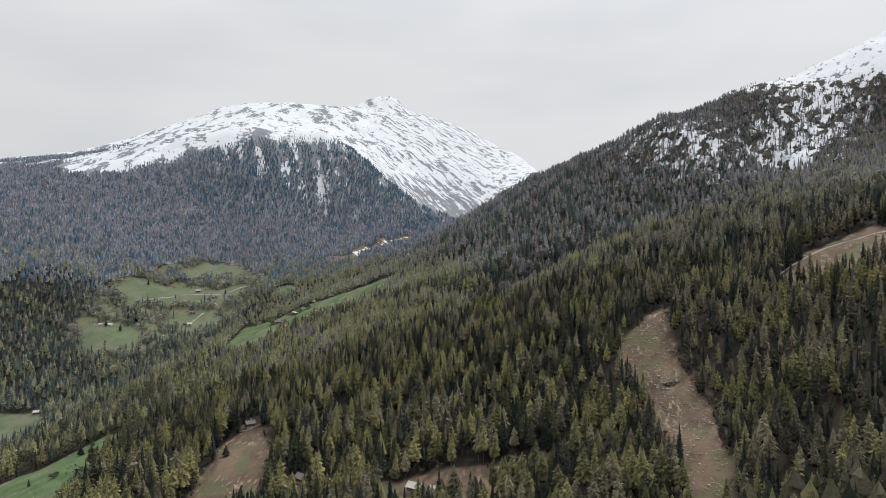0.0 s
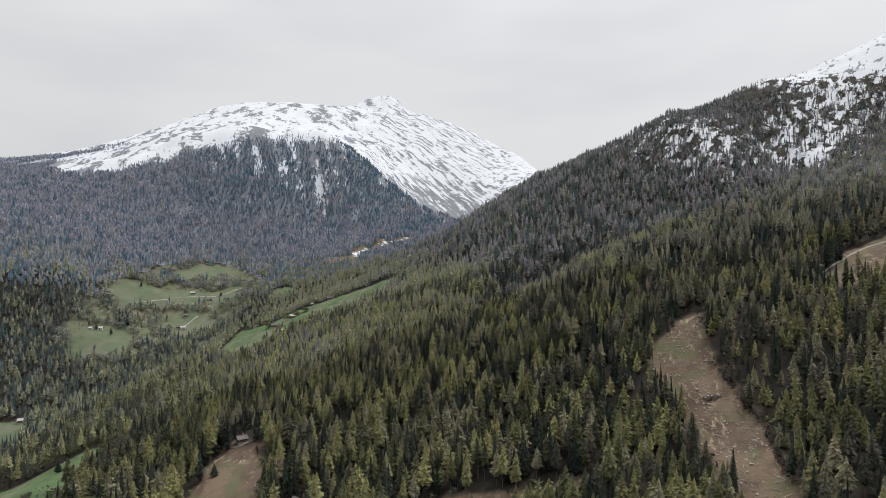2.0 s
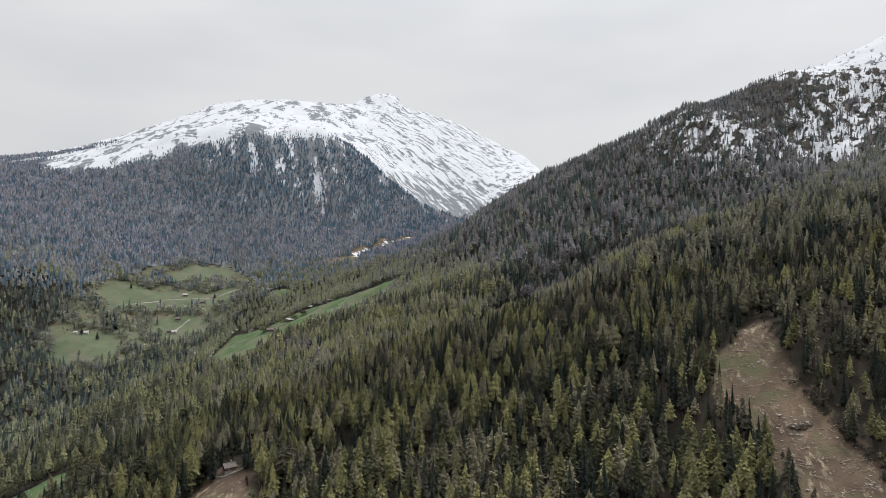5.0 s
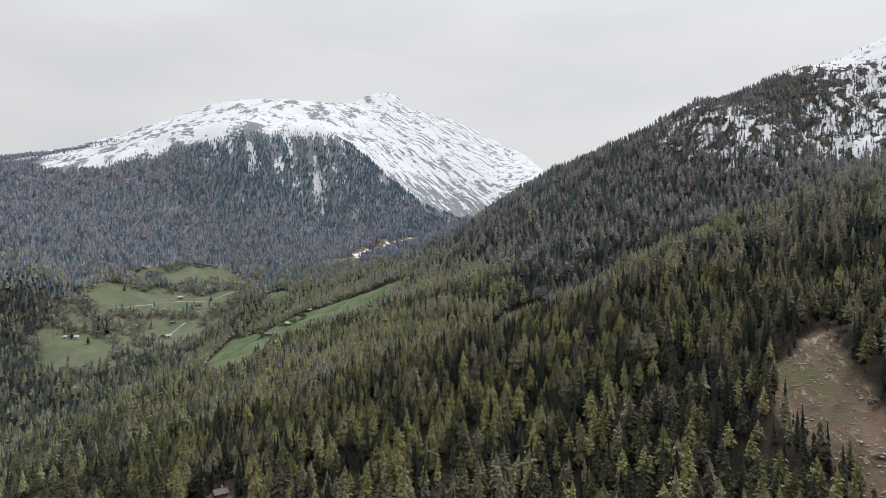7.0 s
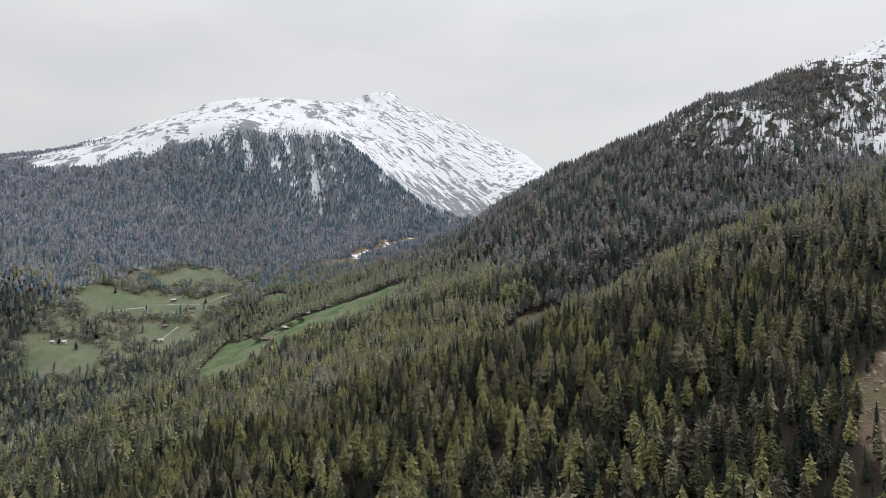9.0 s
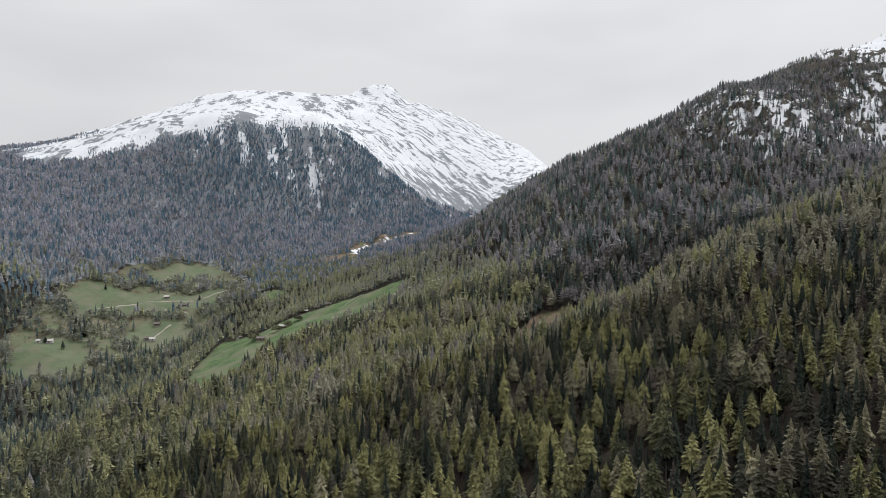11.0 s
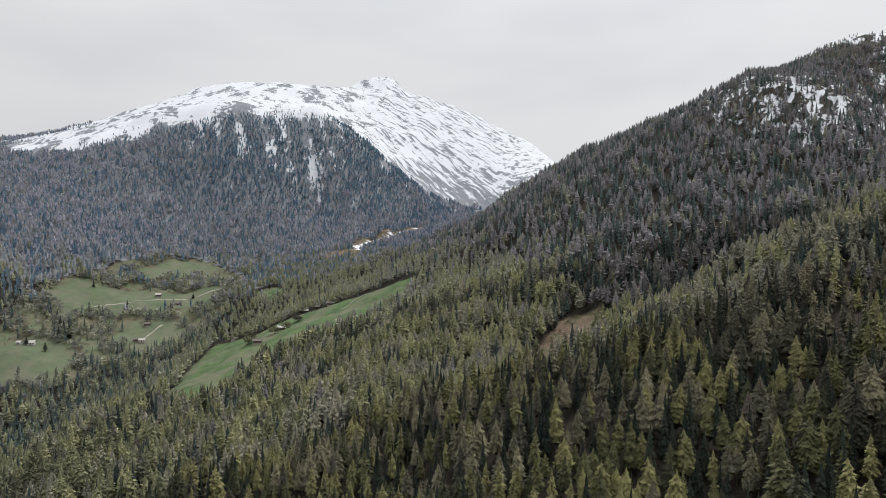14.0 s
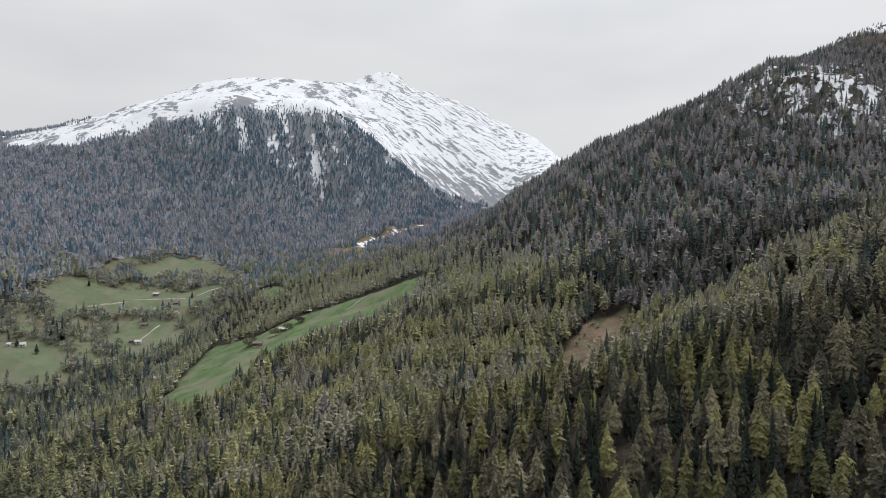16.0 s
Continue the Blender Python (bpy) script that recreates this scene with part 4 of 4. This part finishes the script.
def scatter(name, label, category, poly, count, build, material, seed):
    """Many small loose pieces lying in a plot."""
    rng = np.random.RandomState(seed)
    p = np.array(poly, float)
    verts, faces, n = [], [], 0
    while count:
        x, y = rng.uniform(p[:, 0].min(), p[:, 0].max()), rng.uniform(p[:, 1].min(), p[:, 1].max())
        if inside(np.array([x]), np.array([y]), poly)[0] < 1:
            continue
        v, f = build(rng)
        verts.append(v + np.array((x, y, float(height(x, y)))))
        faces.append(f + n)
        n, count = n + len(v), count - 1
    tagged(new(name, mesh_from(name, np.concatenate(verts), np.concatenate(faces), [material])), label, category, kind="stuff")


def stone(rng):
    bm = bmesh.new()
    bmesh.ops.create_icosphere(bm, subdivisions=1, radius=1)
    s = np.array((rng.uniform(0.2, 0.8), rng.uniform(0.2, 0.7), rng.uniform(0.12, 0.4)))
    v = np.array([v.co for v in bm.verts]) * s * rng.uniform(0.75, 1.25, (len(bm.verts), 1))
    f = np.array([[v.index for v in f.verts] for f in bm.faces])
    bm.free()
    return v, f


def log(rng):
    v, f = stem(5, rng.uniform(0.05, 0.13), 1.0, 0.0)
    v = v * np.array((1, 1, rng.uniform(1.5, 6.0)))
    m = Euler((radians(90 + rng.normal(0, 5)), 0, rng.uniform(0, 6.283))).to_matrix()
    return v @ np.array(m).T + np.array((0, 0, 0.12)), f


def stump(rng):
    v, f = stem(6, rng.uniform(0.15, 0.3), 0.5)
    return v, f


def bush(rng):
    v, f = round_crown(rng, 36, 0.10)
    return (v - np.array((0, 0, 0.25))) * rng.uniform(1.2, 3.0), f


DEAD_WOOD = slate_material("bleached_dead_wood", (0.20, 0.165, 0.13), (0.42, 0.37, 0.31))
scatter("felled_branches", "bleached branches left on a felled strip", "branches", DRY["felled_strip"], 420, log, DEAD_WOOD, 5)
scatter("tree_stumps", "cut stumps standing on a felled strip", "stumps", DRY["felled_strip"], 60, stump, DEAD_WOOD, 6)
scatter("strip_stones", "grey stones lying on bare earth", "stones", DRY["felled_strip"], 160, stone, STONE, 7)
scatter("strip_bushes", "bare brown bushes along a felled strip", "bushes", [(98, 214), (106, 240), (105, 276), (101, 276), (102, 242), (94, 214)], 150, bush, LARCH_BARE, 12)
scatter("cutting_bushes", "olive bushes growing in a forest cutting", "bushes", DRY["cutting"], 40, bush, BROADLEAF, 13)
scatter("barn_bushes", "bare brown bushes beside the barns", "bushes", [(-40, 262), (-28, 262), (-20, 272), (-36, 276)], 30, bush, LARCH_BARE, 14)
scatter("cutting_branches", "bleached branches lying in a forest cutting", "branches", DRY["cutting"], 320, log, DEAD_WOOD, 8)
scatter("meadow_stones", "pale stones in the green strip meadow", "stones", GREEN["hamlet_strip"], 90, stone, STONE, 9)
scatter("bank_stones", "pale stones on a green bank", "stones", GREEN["bank"], 40, stone, STONE, 10)
scatter("cabin_stones", "stones and tussocks on the brown meadow", "stones", DRY["cabin_meadow"], 60, stone, STONE, 11)



def berm(x, y, length, turn, label):
    """A low bank of earth thrown up across a slope, with logs and boulders in it."""
    z = float(height(x, y))
    root = empty_thing("earth_berm", pose(x, y, z, 0, 0, turn), label, "earth bank")
    rng = np.random.RandomState(71)
    bm = bmesh.new()
    rings = []
    for k in range(15):
        u = k / 14 * 2 - 1
        rise, half = 1.15 * (1 - u * u) ** 0.5 * rng.uniform(0.75, 1.15), 1.9 * (1 - 0.7 * u * u)
        rings.append([bm.verts.new((u * length / 2, half * c + rng.uniform(-0.2, 0.2), rise * h - 0.5 + rng.uniform(-0.1, 0.1)))
                      for c, h in ((-1.3, -0.6), (-0.8, 0.6), (-0.2, 1.0), (0.4, 0.9), (1.0, 0.4), (1.4, -0.5))])
    for p, q in zip(rings, rings[1:]):
        for i in range(5):
            bm.faces.new((p[i], p[i + 1], q[i + 1], q[i]))
    part("bank", bm, EARTH, root)
    for k in range(9):
        v, f = log(rng)
        me = mesh_from("log", v + np.array((rng.uniform(-0.45, 0.45) * length, rng.uniform(-2.2, 0.6), rng.uniform(0.1, 0.6))), f, [DEAD_WOOD])
        new("log", me).parent = root
    for k in range(14):
        v, f = stone(rng)
        me = mesh_from("boulder", v + np.array((rng.uniform(-0.5, 0.5) * length, rng.uniform(-2.0, 1.2), rng.uniform(-0.1, 0.5))), f, [STONE])
        new("boulder", me).parent = root


EARTH = slate_material("dark_turned_earth", (0.022, 0.017, 0.013), (0.062, 0.046, 0.034))
berm(98, 265, 13, 8, "dark earth berm with logs across a felled strip")


def dry_wall(points, label):
    """A low wall of stacked field stones along a line in plan."""
    rng = np.random.RandomState(72)
    root = empty_thing("stone_wall", pose(points[0][0], points[0][1], float(height(*points[0]))), label, "stone wall")
    base = np.array((*points[0], float(height(*points[0]))))
    for (ax, ay), (bx, by) in zip(points, points[1:]):
        n = int(math.hypot(bx - ax, by - ay) / 0.55)
        for k in range(n):
            for row in range(2):
                px, py = ax + (bx - ax) * (k + 0.5 * row) / n, ay + (by - ay) * (k + 0.5 * row) / n
                v, f = stone(rng)
                v = v * 0.75 + np.array((px, py, float(height(px, py)) + 0.22 + 0.38 * row)) - base
                new("field_stone", mesh_from("field_stone", v, f, [STONE])).parent = root


dry_wall([(-113, 341), (-107.5, 339.5), (-100.5, 340), (-97, 343)], "low grey field stone wall beside a cabin")

# lone trees and bushes on the open land: x, y, height, kind
LONE = [(-107, 312, 6.5, 3), (-213, 372, 7.0, 3), (-216, 330, 4.0, 3), (-206, 335, 4.0, 4), (-186, 348, 11, 3), (-180, 335, 10, 3), (-176, 322, 9, 3),
        (-434, 872, 13, 3), (-428, 868, 12, 3), (-414, 854, 13, 3), (-423, 850, 12, 3), (-418, 860, 14, 3), (-400, 946, 9, 3), (-340, 989, 8, 3),
        (-453, 973, 9, 3), (-419, 822, 10, 3), (-440, 826, 8, 3), (-297, 1001, 9, 3), (-248, 994, 9, 3), (-176, 772, 9, 4), (-186, 770, 8, 4),
        (-215, 800, 7, 4), (-172, 800, 8, 4), (-205, 758, 8, 4), (-20, 262, 8, 0), (-36, 256, 9, 0), (-72, 266, 9, 0), (-75, 250, 7, 3), (-88, 268, 5, 3)]
for lx, ly, tall, sp in LONE:
    single_tree(lx, ly, float(height(lx, ly)), tall, sp, TREE_RNG, 1.9 if tall < 9 else 1.4, "lone trees on the open land")
